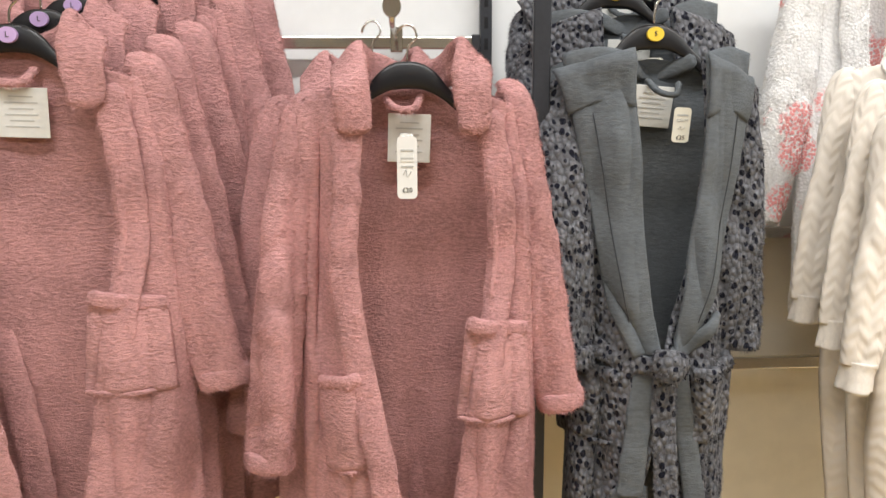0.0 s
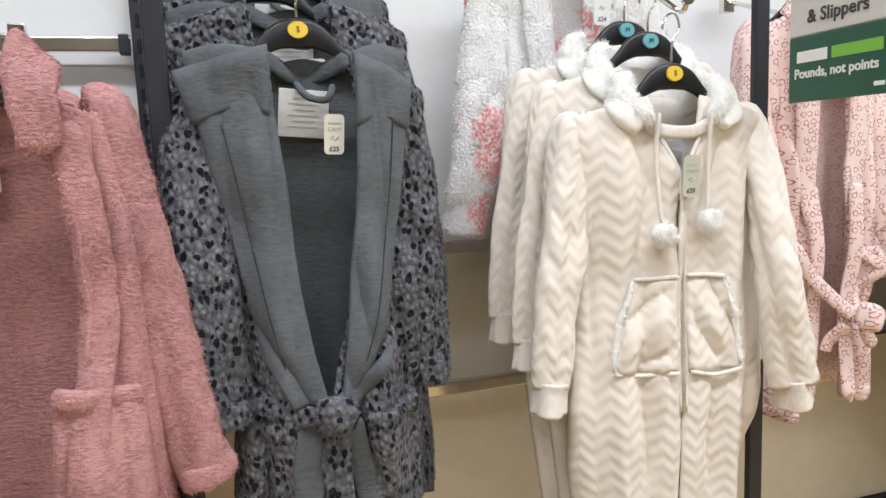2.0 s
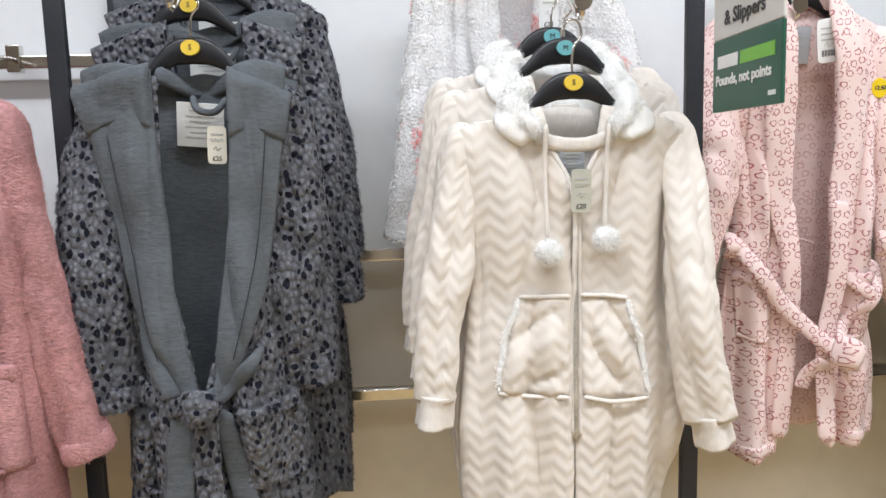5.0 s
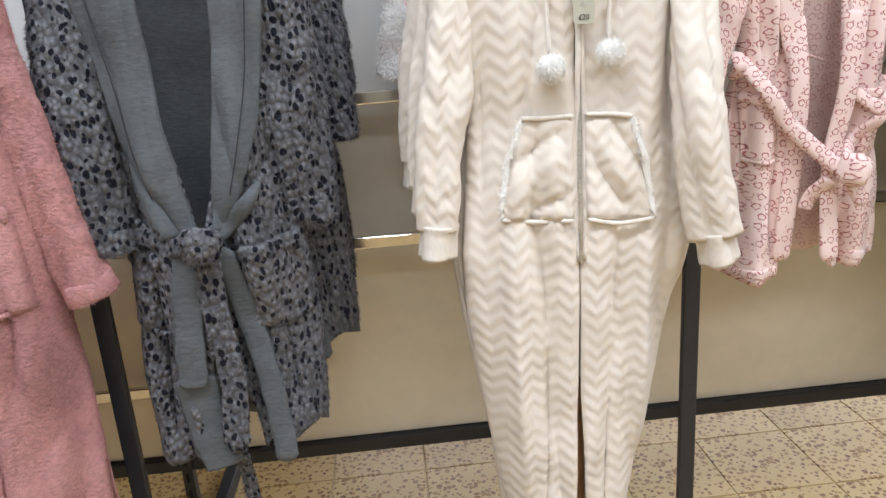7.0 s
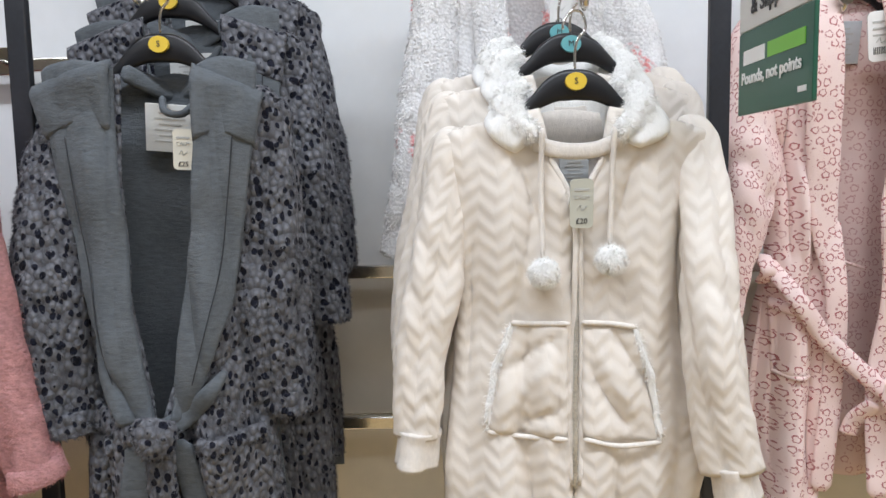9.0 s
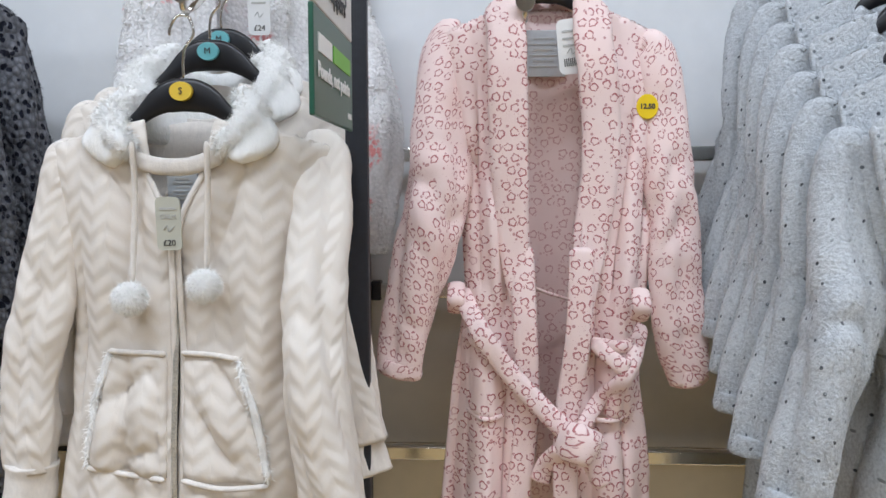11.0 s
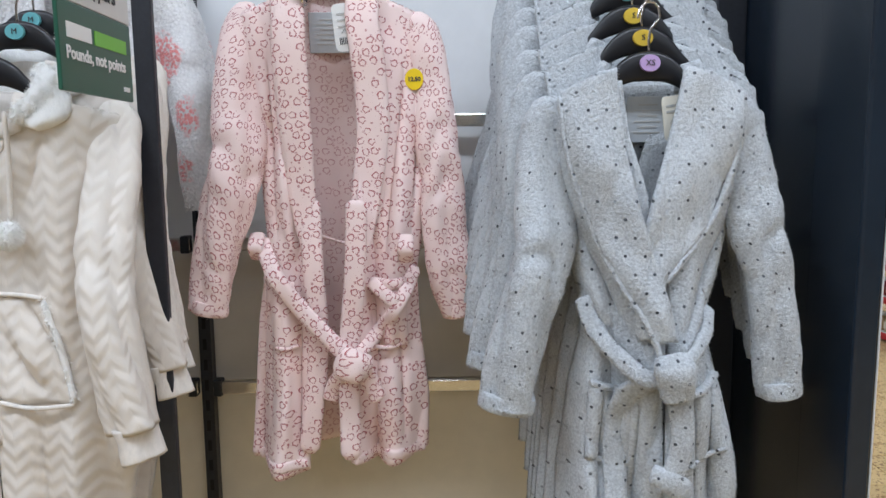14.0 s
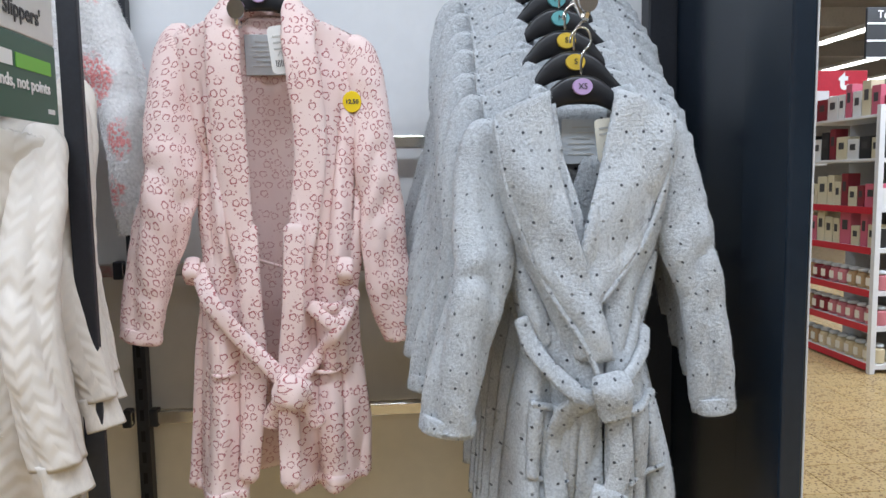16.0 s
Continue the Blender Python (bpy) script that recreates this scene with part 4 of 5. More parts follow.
    rod("hanging_loop", [(-0.015, 0.01, 1.565), (0.0, -0.02, 1.54), (0.03, -0.025, 1.535), (0.045, 0.005, 1.56)], 0.006, M_GREY, robe, 20)
    neck_label(d, robe, -0.005, 1.515, 0.082, 0.078, M_LABEL, 5, 0.012)
    swing_tag(robe, 0.035, -0.045, 1.478, 0.032, 0.064, "£25", 3, word="CALM")
    # belt, knot and tails
    k = (0.0, d.front(0, 1.045, 0.03), 1.045)
    for pts in ([(-0.15, 1.085), (-0.10, 1.055), (-0.04, 1.04), (0.0, 1.043)], [(0.0, 1.045, 0.034), (0.04, 1.068, 0.032), (0.078, 1.105, 0.026), (0.100, 1.135, 0.012)]):
        ribbon("belt", band_on(d, pts, 0.036, 0.014, 0.022), M_LEO if pts[0][0] < -0.1 else M_GREY, robe, 26, 10)
    ribbon("belt_knot", [(k[0] - 0.028, k[1] + 0.004, k[2] + 0.004, 0.05, 0.03, 0, 0, 1), (k[0], k[1] - 0.012, k[2], 0.062, 0.04, 0, 0, 1), (k[0] + 0.028, k[1] + 0.004, k[2] - 0.002, 0.045, 0.03, 0, 0, 1)], M_LEO, robe, 20, 14, rough=0.004)
    for pts, mat, w in (([(0.0, 1.03), (0.0, 0.93), (0.01, 0.80), (0.0, 0.66)], M_LEO, 0.046), ([(-0.035, 1.02), (-0.05, 0.90), (-0.06, 0.78)], M_GREY, 0.05), ([(0.022, 1.03), (0.055, 0.88), (0.075, 0.74), (0.085, 0.615)], M_GREY, 0.042), ([(-0.06, 0.80), (-0.05, 0.70), (-0.03, 0.615)], M_GREY, 0.075)):
        ribbon("belt_tail" if w < 0.06 else "front_facing", band_on(d, pts, w, 0.010, 0.016 if w < 0.06 else 0.005), mat, robe, 40, 10, rough=0.003)
    ribbon("tie_end", [(0.0, d.front(0, 0.66, 0.016), 0.67, 0.03, 0.010, 1, 0, 0), (-0.005, -0.06, 0.58, 0.026, 0.012, 1, 0, 0), (0.0, -0.05, 0.47, 0.028, 0.012, 1, 0.3, 0)], M_LEO, robe, 24, 10)
    pocket(d, robe, M_LEO, [(0.055, 1.02), (0.15, 1.03), (0.155, 0.885), (0.06, 0.875)], 0.028, 0.014)
    pocket(d, robe, M_LEO, [(-0.15, 1.02), (-0.085, 1.015), (-0.085, 0.875), (-0.16, 0.885)], 0.028, 0.014)
    pile(robe, [M_LEO], 70000, 0.0075, 0.0009, 5)
    pile(robe, [M_GREY], 30000, 0.004, 0.0005, 6)
    return robe


leo = place_at(leopard_robe(), 0.58, 1.54)
hanger(0.572, 1.54, 1.640, "S", M_YELLOW, 0.20, 0.065, 0.10)
for x, y, dz, r in ((0.558, 1.685, 0.105, -2), (0.555, 1.79, 0.185, 3)):
    other = stacked(leo, pose(x + 0.012, y, dz + 1.6, 0, -4, r) @ Matrix.Diagonal((1.09, 0.6, 1.0, 1.0)) @ Matrix.Translation((0, 0, -1.6)))
    for o in list(other.children):
        if o.name.startswith("hood_flap"):
            o.data = o.data.copy()
            o.data.materials[0] = M_LEO
            o["label"] = "leopard-print hood edge"
        elif o.name.startswith("nap") and o.data.materials[0] == M_GREY:
            bpy.data.objects.remove(o)
    hanger(x - 0.022, y, 1.636 + dz, "S", M_YELLOW, 0.20, 0.065, 0.10)
display_arm(0.552, 1.51, 1.705, 1.93, 1.98)


# ---- cream onesies ----
def onesie():
    suit = thing("fleece_onesie", "cream cable-textured fleece onesie with furry hood and pompom cords", "onesie", "cream onesies")
    d = Drape((1.535, 1.482, 0.225), [(1.56, -0.21, 0.215), (1.42, -0.190, 0.200), (1.22, -0.180, 0.200), (1.10, -0.190, 0.215), (0.965, -0.206, 0.222), (0.86, -0.204, 0.185), (0.70, -0.185, 0.160), (0.55, -0.164, 0.127), (0.40, -0.140, 0.095), (0.13, -0.115, 0.06)],
              [(1.55, 0.04), (1.4, 0.06), (1.0, 0.075), (0.13, 0.06)], [(1.55, 0.001), (1.35, 0.003), (1.0, 0.006), (0.13, 0.009)], 4.4,
              [(-0.135, 1.05, -0.03, 1.15, 0.010, -0.005), (-0.125, 1.12, -0.02, 1.19, 0.010, 0.010), (-0.10, 1.035, -0.02, 1.08, 0.010, 0.010), (0.01, 1.19, 0.10, 1.04, 0.010, -0.005), (0.02, 1.13, 0.08, 1.03, 0.009, 0.011), (0.05, 1.20, 0.12, 1.08, 0.010, 0.009),
               (0.155, 1.38, 0.175, 1.05, 0.014, 0.014), (-0.15, 1.36, -0.165, 1.06, 0.014, 0.014), (-0.07, 1.02, -0.06, 0.80, 0.012, 0.010), (0.06, 1.02, 0.055, 0.80, 0.012, 0.010), (0.12, 1.0, 0.10, 0.45, 0.016, -0.014), (-0.13, 1.0, -0.11, 0.45, 0.016, -0.012), (-0.06, 0.78, -0.08, 0.25, 0.014, 0.014), (0.05, 0.78, 0.03, 0.25, 0.014, 0.012), (-0.10, 1.47, -0.04, 1.33, 0.012, 0.008), (0.10, 1.47, 0.05, 1.33, 0.012, 0.008)])
    zipx = [(1.55, 0.0, 0.0), (1.45, -0.035, 0.035), (1.37, -0.004, 0.004), (0.95, -0.008, -0.006), (0.72, -0.010, -0.006), (0.62, -0.014, -0.004), (0.4, -0.02, 0.0), (0.13, -0.025, -0.01)]
    zipx[0] = (1.55, -0.055, 0.055)
    panels(d, suit, M_CREAM, M_CREAM_PLAIN, zipx, (0.13, 0.13))
    sheet("leg_lining", 4, 20, lambda u, v: (-0.03 + 0.04 * u, -0.015, 0.70 - 0.56 * v), M_LINING, suit, 0.004, "peach lining glimpsed in the leg slit")
    for rows, seed, front in (([(-0.190, 1.470, 0.030), (-0.204, 1.363, 0.037), (-0.217, 1.268, 0.037), (-0.234, 1.155, 0.036), (-0.242, 1.072, 0.036), (-0.247, 1.020, 0.034)], 5.1, -0.03),
                              ([(0.188, 1.475, 0.036), (0.195, 1.398, 0.037), (0.192, 1.30, 0.039), (0.194, 1.18, 0.042), (0.210, 1.075, 0.043), (0.228, 0.985, 0.041)], 7.1, -0.095)):
        sl, full = arm(suit, M_CREAM, rows, front, 0.80, 0.006, seed, 0)
        e = np.array(full[-1][:3])
        t = e - np.array(full[-2][:3])
        t /= np.linalg.norm(t)
        tube("cuff", [(*(e - t * 0.010), 0.034, 0.034), (*(e + t * 0.015), 0.031, 0.030), (*(e + t * 0.050), 0.034, 0.032)], M_CREAM_PLAIN, sl, 14, 28, 0.0012, 0.5, "plain ribbed cuff")
    # furry hood lying round the neck
    ribbon("hood", [(-0.075, -0.060, 1.478, 0.045, 0.024, 1, 0, 0.3), (-0.110, -0.045, 1.505, 0.055, 0.034, 0.9, 0, 0.6), (-0.092, -0.010, 1.535, 0.056, 0.040, 0.4, 0, 1), (-0.035, 0.045, 1.520, 0.07, 0.03, 0, 0, 1),
                    (0.04, 0.045, 1.520, 0.07, 0.03, 0, 0, 1), (0.095, -0.010, 1.535, 0.056, 0.040, -0.4, 0, 1), (0.112, -0.045, 1.505, 0.055, 0.034, -0.9, 0, 0.6), (0.078, -0.060, 1.478, 0.045, 0.024, -1, 0, 0.3)],
           M_FUR, suit, 70, 18, "long white faux-fur hood trim", rough=0.007, seed=3.0)
    locks = []
    for side in (-1, 1):
        for i in range(13):
            f = i / 12
            locks.append((side * (0.056 + 0.045 * math.sin(math.pi * (0.10 + 0.72 * f))), -0.060 + 0.052 * f, 1.492 + 0.068 * f, 0.015 + 0.009 * math.sin(math.pi * f)))
    for half in (locks[:13], locks[13:]):
        core = bmesh.new()
        for x, y, z, r in half:
            bmesh.ops.create_icosphere(core, subdivisions=2, radius=r * 1.02, matrix=Matrix.Translation((x, y, z)))
        for v in core.verts:
            v.co += Vector(noise.noise_vector(v.co * 55)) * 0.007
        part("hood_edge", core, M_FUR, suit, "fluffy white faux-fur hood edge", True)
    fur_tufts("fur", suit, locks, 800, 0.014)
    ribbon("neck_band", band_on(d, [(-0.066, 1.475), (-0.03, 1.464), (0.0, 1.461), (0.03, 1.464), (0.066, 1.477)], 0.024, 0.010, 0.010), M_CREAM_PLAIN, suit, 24, 10)
    ribbon("zip", band_on(d, [(-0.006, 0.95), (-0.006, 1.05), (-0.003, 1.2), (0.0, 1.30), (0.0, 1.38)], 0.008, 0.006, 0.007), M_ZIP, suit, 50, 8, "pale metal zip fastener")
    for s in (-1, 1):
        ribbon("zip_edge", band_on(d, [(s * 0.006 - 0.005, 0.955), (s * 0.006, 1.2), (s * 0.006, 1.37), (s * 0.04, 1.455)], 0.009, 0.007, 0.005), M_CREAM_PLAIN, suit, 50, 8)
    pl = pocket(d, suit, M_CREAM, [(-0.10, 1.205), (-0.014, 1.205), (-0.018, 1.030), (-0.140, 1.035)], 0, 0.010)
    pr = pocket(d, suit, M_CREAM, [(0.006, 1.205), (0.085, 1.20), (0.125, 1.018), (0.006, 1.030)], 0, 0.010)
    for pk, pts in ((pl, [(-0.10, 1.206), (-0.06, 1.204), (-0.014, 1.206)]), (pl, [(-0.140, 1.037), (-0.08, 1.028), (-0.018, 1.030)]), (pr, [(0.006, 1.206), (0.05, 1.203), (0.085, 1.198)]), (pr, [(0.006, 1.030), (0.06, 1.018), (0.125, 1.020)])):
        ribbon("pocket_piping", band_on(d, pts, 0.008, 0.008, 0.013), M_CREAM_PLAIN, pk, 20, 8)
    for pk, pts in ((pl, [(-0.10, 1.20), (-0.125, 1.13), (-0.138, 1.045)]), (pr, [(0.085, 1.195), (0.108, 1.12), (0.124, 1.03)])):
        ribbon("pocket_fur", band_on(d, pts, 0.010, 0.008, 0.010), M_FUR, pk, 24, 10, rough=0.005)
        fur_tufts("pocket_fluff", pk, [(*on_front(d, x, z, 0.010), 0.005) for x, z in smooth_path(pts, 16)], 45, 0.010)
    for x0, x1, z1 in ((-0.052, -0.054, 1.285), (0.052, 0.046, 1.302)):
        rod("hood_cord", [(x0, d.front(x0, 1.49, 0.03), 1.495), (x0 - 0.002, d.front(x0, 1.42, 0.015), 1.42), (x1, d.front(x1, z1, 0.02), z1 + 0.02)], 0.0042, M_CREAM_PLAIN, suit, 20)
        c = (x1, d.front(x1, z1, 0.030), z1)
        bm = bmesh.new()
        bmesh.ops.create_icosphere(bm, subdivisions=4, radius=0.021)
        for v in bm.verts:
            v.co = v.co * (1 + 0.10 * noise.noise(v.co * 190) + 0.10 * noise.noise(v.co * 60)) + Vector(c)
        pom = part("pompom", bm, M_FUR, suit, "fluffy white pompom", True)
        fur_tufts("pompom_fluff", pom, [(*c, 0.022)], 3000, 0.010)
    neck_label(d, suit, 0.0, 1.43, 0.045, 0.05, M_LABEL_BLUE, 0, -0.035)
    swing_tag(suit, 0.002, d.front(0.0, 1.385, 0.022), 1.385, 0.034, 0.072, "£20", 0, M_CARD_SAGE, word="CALM")
    return suit


def fur_tufts(name, parent, balls, count, length):
    """Fine curved hairs standing out of round cores."""
    rnd = random.Random(7)
    verts, faces = [], []
    for cx, cy, cz, r in balls:
        for _ in range(count):
            n = Vector((rnd.gauss(0, 1), rnd.gauss(0, 1), rnd.gauss(0, 1))).normalized()
            if n.y > 0.6:
                continue
            root = Vector((cx, cy, cz)) + n * r * 0.85
            comb = Vector((rnd.gauss(0, 0.45), rnd.gauss(0, 0.2), -0.55 + rnd.gauss(0, 0.35)))
            way = (n * 0.55 + comb).normalized()
            side = way.cross(n + Vector((rnd.gauss(0, 0.3), rnd.gauss(0, 0.3), rnd.gauss(0, 0.3)))).normalized() * 0.00045
            ln = length * rnd.uniform(0.5, 1.0)
            mid = root + (way + n * 0.4).normalized() * ln * 0.6
            tip = mid + way * ln * 0.5
            b = len(verts)
            verts += [root - side, root + side, mid - side * 0.8, mid + side * 0.8, tip]
            faces += [(b, b + 1, b + 3, b + 2), (b + 2, b + 3, b + 4)]
    return tagged(link_mesh(name, verts, faces, M_FUR_HAIR, parent), "", "", "", "stuff")


M_CARD_SAGE = plain("sage_tag_card", (0.55, 0.55, 0.47), 0.6, 0, 0.05, 40)
cream = place_at(onesie(), 1.22, 1.50)
hanger(1.223, 1.47, 1.560, "S", M_YELLOW, 0.19, 0.06, 0.11)
for x, y, dz, r, s in ((1.220, 1.575, 0.062, 3, "M"), (1.212, 1.645, 0.094, -2, "M")):
    stacked(cream, pose(x, y, dz, 0, 0, r) @ Matrix.Diagonal((1.02, 0.6, 1.0, 1.0)), ("swing_tag",))
    hanger(x + 0.010, y - 0.02, 1.568 + dz, s, M_TEAL, 0.19, 0.06, 0.10)
display_arm(1.235, 1.46, 1.672, 1.93, 1.96)


# ---- white and pink sherpa robe on the wall ----
def sherpa_robe():
    robe = thing("sherpa_dressing_gown", "white sherpa fleece gown with pink patches hanging behind the onesies", "dressing gown")
    d = Drape((1.90, 1.85, 0.20), [(1.92, -0.19, 0.19), (1.7, -0.17, 0.17), (1.3, -0.16, 0.16), (1.0, -0.15, 0.15)], [(1.92, 0.03), (1.0, 0.05)], [(1.92, 0.002), (1.0, 0.008)], 6.2)
    panels(d, robe, M_SHERPA, M_SHERPA, [(1.92, -0.06, 0.06), (1.7, -0.05, 0.05), (1.4, -0.005, 0.005), (1.0, -0.005, 0.005)], (1.02, 1.02))
    arm(robe, M_SHERPA, [(-0.165, 1.83, 0.04), (-0.180, 1.70, 0.050), (-0.195, 1.60, 0.052), (-0.212, 1.45, 0.048), (-0.232, 1.33, 0.046), (-0.246, 1.265, 0.044)], -0.01, 0.8, 0.004, 3.0, 0.02, 1.03)
    arm(robe, M_SHERPA, [(0.165, 1.83, 0.04), (0.215, 1.70, 0.052), (0.240, 1.60, 0.052), (0.252, 1.50, 0.050), (0.248, 1.40, 0.042), (0.246, 1.315, 0.026)], -0.01, 0.8, 0.004, 4.0, 0.02, 1.03)
    for s in (-1, 1):
        ribbon("lapel", band_on(d, [(s * 0.06, 1.88), (s * 0.07, 1.75), (s * 0.05, 1.58), (s * 0.012, 1.40)], 0.07, 0.02, 0.014), M_SHERPA, robe, 44, 12, rough=0.004)
    swing_tag(robe, 0.06, -0.09, 1.745, 0.040, 0.085, "£24", 0, M_WHITE_CARD)
    pile(robe, [M_SHERPA], 60000, 0.008, 0.0012, 8)
    return robe


place_at(sherpa_robe(), 1.185, 1.84)


# ---- heart print gown ----
def heart_robe():
    robe = thing("heart_print_dressing_gown", "pale pink heart-print fleece gown hanging open with its belt loosely knotted", "dressing gown")
    d = Drape((1.735, 1.665, 0.205), [(1.75, -0.205, 0.20), (1.6, -0.185, 0.19), (1.4, -0.140, 0.180), (1.27, -0.133, 0.168), (1.2, -0.140, 0.156), (1.1, -0.156, 0.160), (0.95, -0.170, 0.178), (0.83, -0.180, 0.174)],
              [(1.75, 0.035), (1.5, 0.055), (0.83, 0.07)], [(1.75, 0.003), (1.6, 0.010), (1.4, 0.014), (1.2, 0.015), (0.83, 0.018)], 1.6,
              [(0.14, 1.60, 0.10, 1.22, 0.009, 0.016), (0.165, 1.52, 0.14, 1.22, 0.009, 0.014), (0.105, 1.66, 0.085, 1.25, 0.008, -0.012), (-0.115, 1.62, -0.105, 1.26, 0.009, 0.016), (-0.095, 1.45, -0.08, 1.22, 0.008, -0.012), (-0.12, 1.20, -0.13, 0.86, 0.010, 0.018), (-0.09, 1.14, -0.10, 0.84, 0.010, -0.014),
               (0.12, 1.12, 0.13, 0.86, 0.010, 0.016), (0.085, 1.04, 0.09, 0.86, 0.010, -0.014), (-0.065, 1.10, -0.075, 0.84, 0.009, 0.014), (-0.17, 1.60, -0.10, 1.42, 0.010, 0.010)])
    opening = [(1.75, -0.055, 0.045), (1.6, -0.045, 0.055), (1.4, -0.04, 0.055), (1.25, -0.035, 0.045), (1.08, -0.03, 0.03), (0.83, -0.055, 0.03)]
    panels(d, robe, M_HEART, M_HEART_IN, opening, (0.815, 0.835))
    arm(robe, M_HEART, [(-0.165, 1.668, 0.036), (-0.178, 1.543, 0.046), (-0.180, 1.435, 0.050), (-0.196, 1.345, 0.047), (-0.218, 1.255, 0.040), (-0.233, 1.171, 0.035), (-0.242, 1.126, 0.032)], -0.05, 0.75, 0.008, 0.4, 0.022, 1.04)
    arm(robe, M_HEART, [(0.172, 1.650, 0.036), (0.190, 1.508, 0.040), (0.202, 1.383, 0.036), (0.212, 1.276, 0.038), (0.224, 1.189, 0.037), (0.242, 1.110, 0.028)], -0.015, 0.8, 0.007, 2.8, 0.022, 1.04)
    yf = d.front
    ribbon("shawl_collar", [(-0.040, yf(-0.040, 1.21, 0.004), 1.21, 0.016, 0.010, 1, 0, 0), (-0.055, yf(-0.055, 1.34, 0.012), 1.34, 0.050, 0.014, 1, 0, 0), (-0.064, yf(-0.064, 1.5, 0.014), 1.5, 0.062, 0.016, 1, 0, 0), (-0.068, yf(-0.068, 1.66, 0.016), 1.66, 0.062, 0.018, 1, 0, 0.1), (-0.07, -0.015, 1.742, 0.06, 0.02, 0.5, 0, 0.8),
                            (0.0, 0.045, 1.735, 0.05, 0.016, 0, 0, 1), (0.06, -0.015, 1.742, 0.06, 0.02, -0.5, 0, 0.8), (0.066, yf(0.066, 1.66, 0.016), 1.66, 0.062, 0.018, -1, 0, 0.1), (0.082, yf(0.082, 1.5, 0.014), 1.5, 0.062, 0.016, -1, 0, 0), (0.066, yf(0.066, 1.34, 0.012), 1.34, 0.054, 0.014, -1, 0, 0), (0.046, yf(0.046, 1.19, 0.004), 1.19, 0.018, 0.010, -1, 0, 0)],
           M_HEART, robe, 100, 12, rough=0.003)
    for pts in ([(-0.042, 1.34), (-0.036, 1.2), (-0.032, 1.05), (-0.055, 0.85)], [(0.05, 1.34), (0.045, 1.2), (0.03, 1.05), (0.03, 0.85)]):
        ribbon("front_band", band_on(d, pts, 0.04, 0.012, 0.008), M_HEART, robe, 50, 10)
    hem_band(d, robe, M_HEART, -0.165, -0.06, 0.815)
    hem_band(d, robe, M_HEART, 0.035, 0.17, 0.835)
    pocket(d, robe, M_HEART, [(-0.135, 1.19), (-0.075, 1.175), (-0.07, 1.055), (-0.13, 1.06)], 0.02, 0.010)
    pocket(d, robe, M_HEART, [(0.07, 1.185), (0.135, 1.185), (0.14, 1.06), (0.07, 1.055)], 0.02, 0.010)
    ribbon("belt", band_on(d, [(-0.142, 1.264), (-0.106, 1.199), (-0.057, 1.133), (0.02, 1.056), (0.042, 1.047)], 0.033, 0.014, 0.034), M_HEART, robe, 40, 10, rough=0.002)
    ribbon("belt", band_on(d, [(0.045, 1.047), (0.084, 1.09), (0.123, 1.143), (0.156, 1.208)], 0.026, 0.014, 0.030), M_HEART, robe, 30, 10, rough=0.002)
    ribbon("belt", band_on(d, [(0.071, 1.188), (0.098, 1.165), (0.118, 1.152), (0.135, 1.16)], 0.026, 0.012, 0.028), M_HEART, robe, 30, 10, rough=0.002)
    ribbon("belt_knot", [(0.015, yf(0.04, 1.045, 0.045), 1.055, 0.04, 0.03, 0, 0, 1), (0.042, yf(0.04, 1.045, 0.065), 1.045, 0.062, 0.045, 0, 0, 1), (0.072, yf(0.04, 1.045, 0.045), 1.042, 0.042, 0.03, 0, 0, 1)], M_HEART, robe, 24, 14, rough=0.006)
    for pts in ([(0.055, 1.035), (0.068, 1.005), (0.086, 0.968)], [(0.02, 1.02), (0.0, 0.985), (-0.01, 0.955)]):
        ribbon("belt_tail", band_on(d, pts, 0.034, 0.014, 0.045), M_HEART, robe, 24, 10, rough=0.003)
    rod("inner_tie", [(-0.03, yf(-0.03, 1.27, 0.004), 1.275), (0.0, -0.03, 1.26), (0.045, -0.02, 1.245)], 0.003, M_HEART_IN, robe, 14)
    for s, x in ((-1, -0.148), (1, 0.140)):
        ribbon("belt_loop", [(x, yf(x * 0.9, 1.26, 0.02), 1.275, 0.03, 0.012, 1, 0, 0), (x, yf(x * 0.9, 1.24, 0.045), 1.25, 0.03, 0.012, 1, 0, 0), (x, yf(x * 0.9, 1.22, 0.02), 1.225, 0.03, 0.012, 1, 0, 0)], M_HEART, robe, 16, 10)
    neck_label(d, robe, -0.005, 1.655, 0.075, 0.075, M_LABEL_BLUE, 0, 0.010)
    tag = swing_tag(robe, 0.035, -0.05, 1.655, 0.045, 0.085, "", -6, M_WHITE_CARD, 3)
    for i in range(9):
        box("barcode_bar", (-0.014 + i * 0.0031, -0.0016, -0.03), (-0.0125 + i * 0.0031, -0.0006, -0.018), M_INK, tag, 0)
    st = disc("price_sticker", (0.158, yf(0.158, 1.565, 0.010) - 0.004, 1.562), 0.0175, 0.0014, M_STICKER, robe, 1.15, "round yellow reduced-price sticker")
    writing("12.50", facing(0.158, yf(0.158, 1.565, 0.010) - 0.0052, 1.562), 0.011, M_INK, st, "sticker_price", bold=0.0004)
    pile(robe, [M_HEART], 60000, 0.003, 0.0005, 10)
    return robe


M_HEART_IN = hearts("heart_print_reverse", (0.66, 0.40, 0.38))
M_STICKER = plain("yellow_sticker", (0.85, 0.60, 0.01), 0.4)
place_at(heart_robe(), 1.745, 1.69)
hanger(1.735, 1.69, 1.755, "XS", M_LILAC, 0.185, 0.06, 0.075)
display_arm(1.705, 1.635, 1.695, 1.93, 1.80)


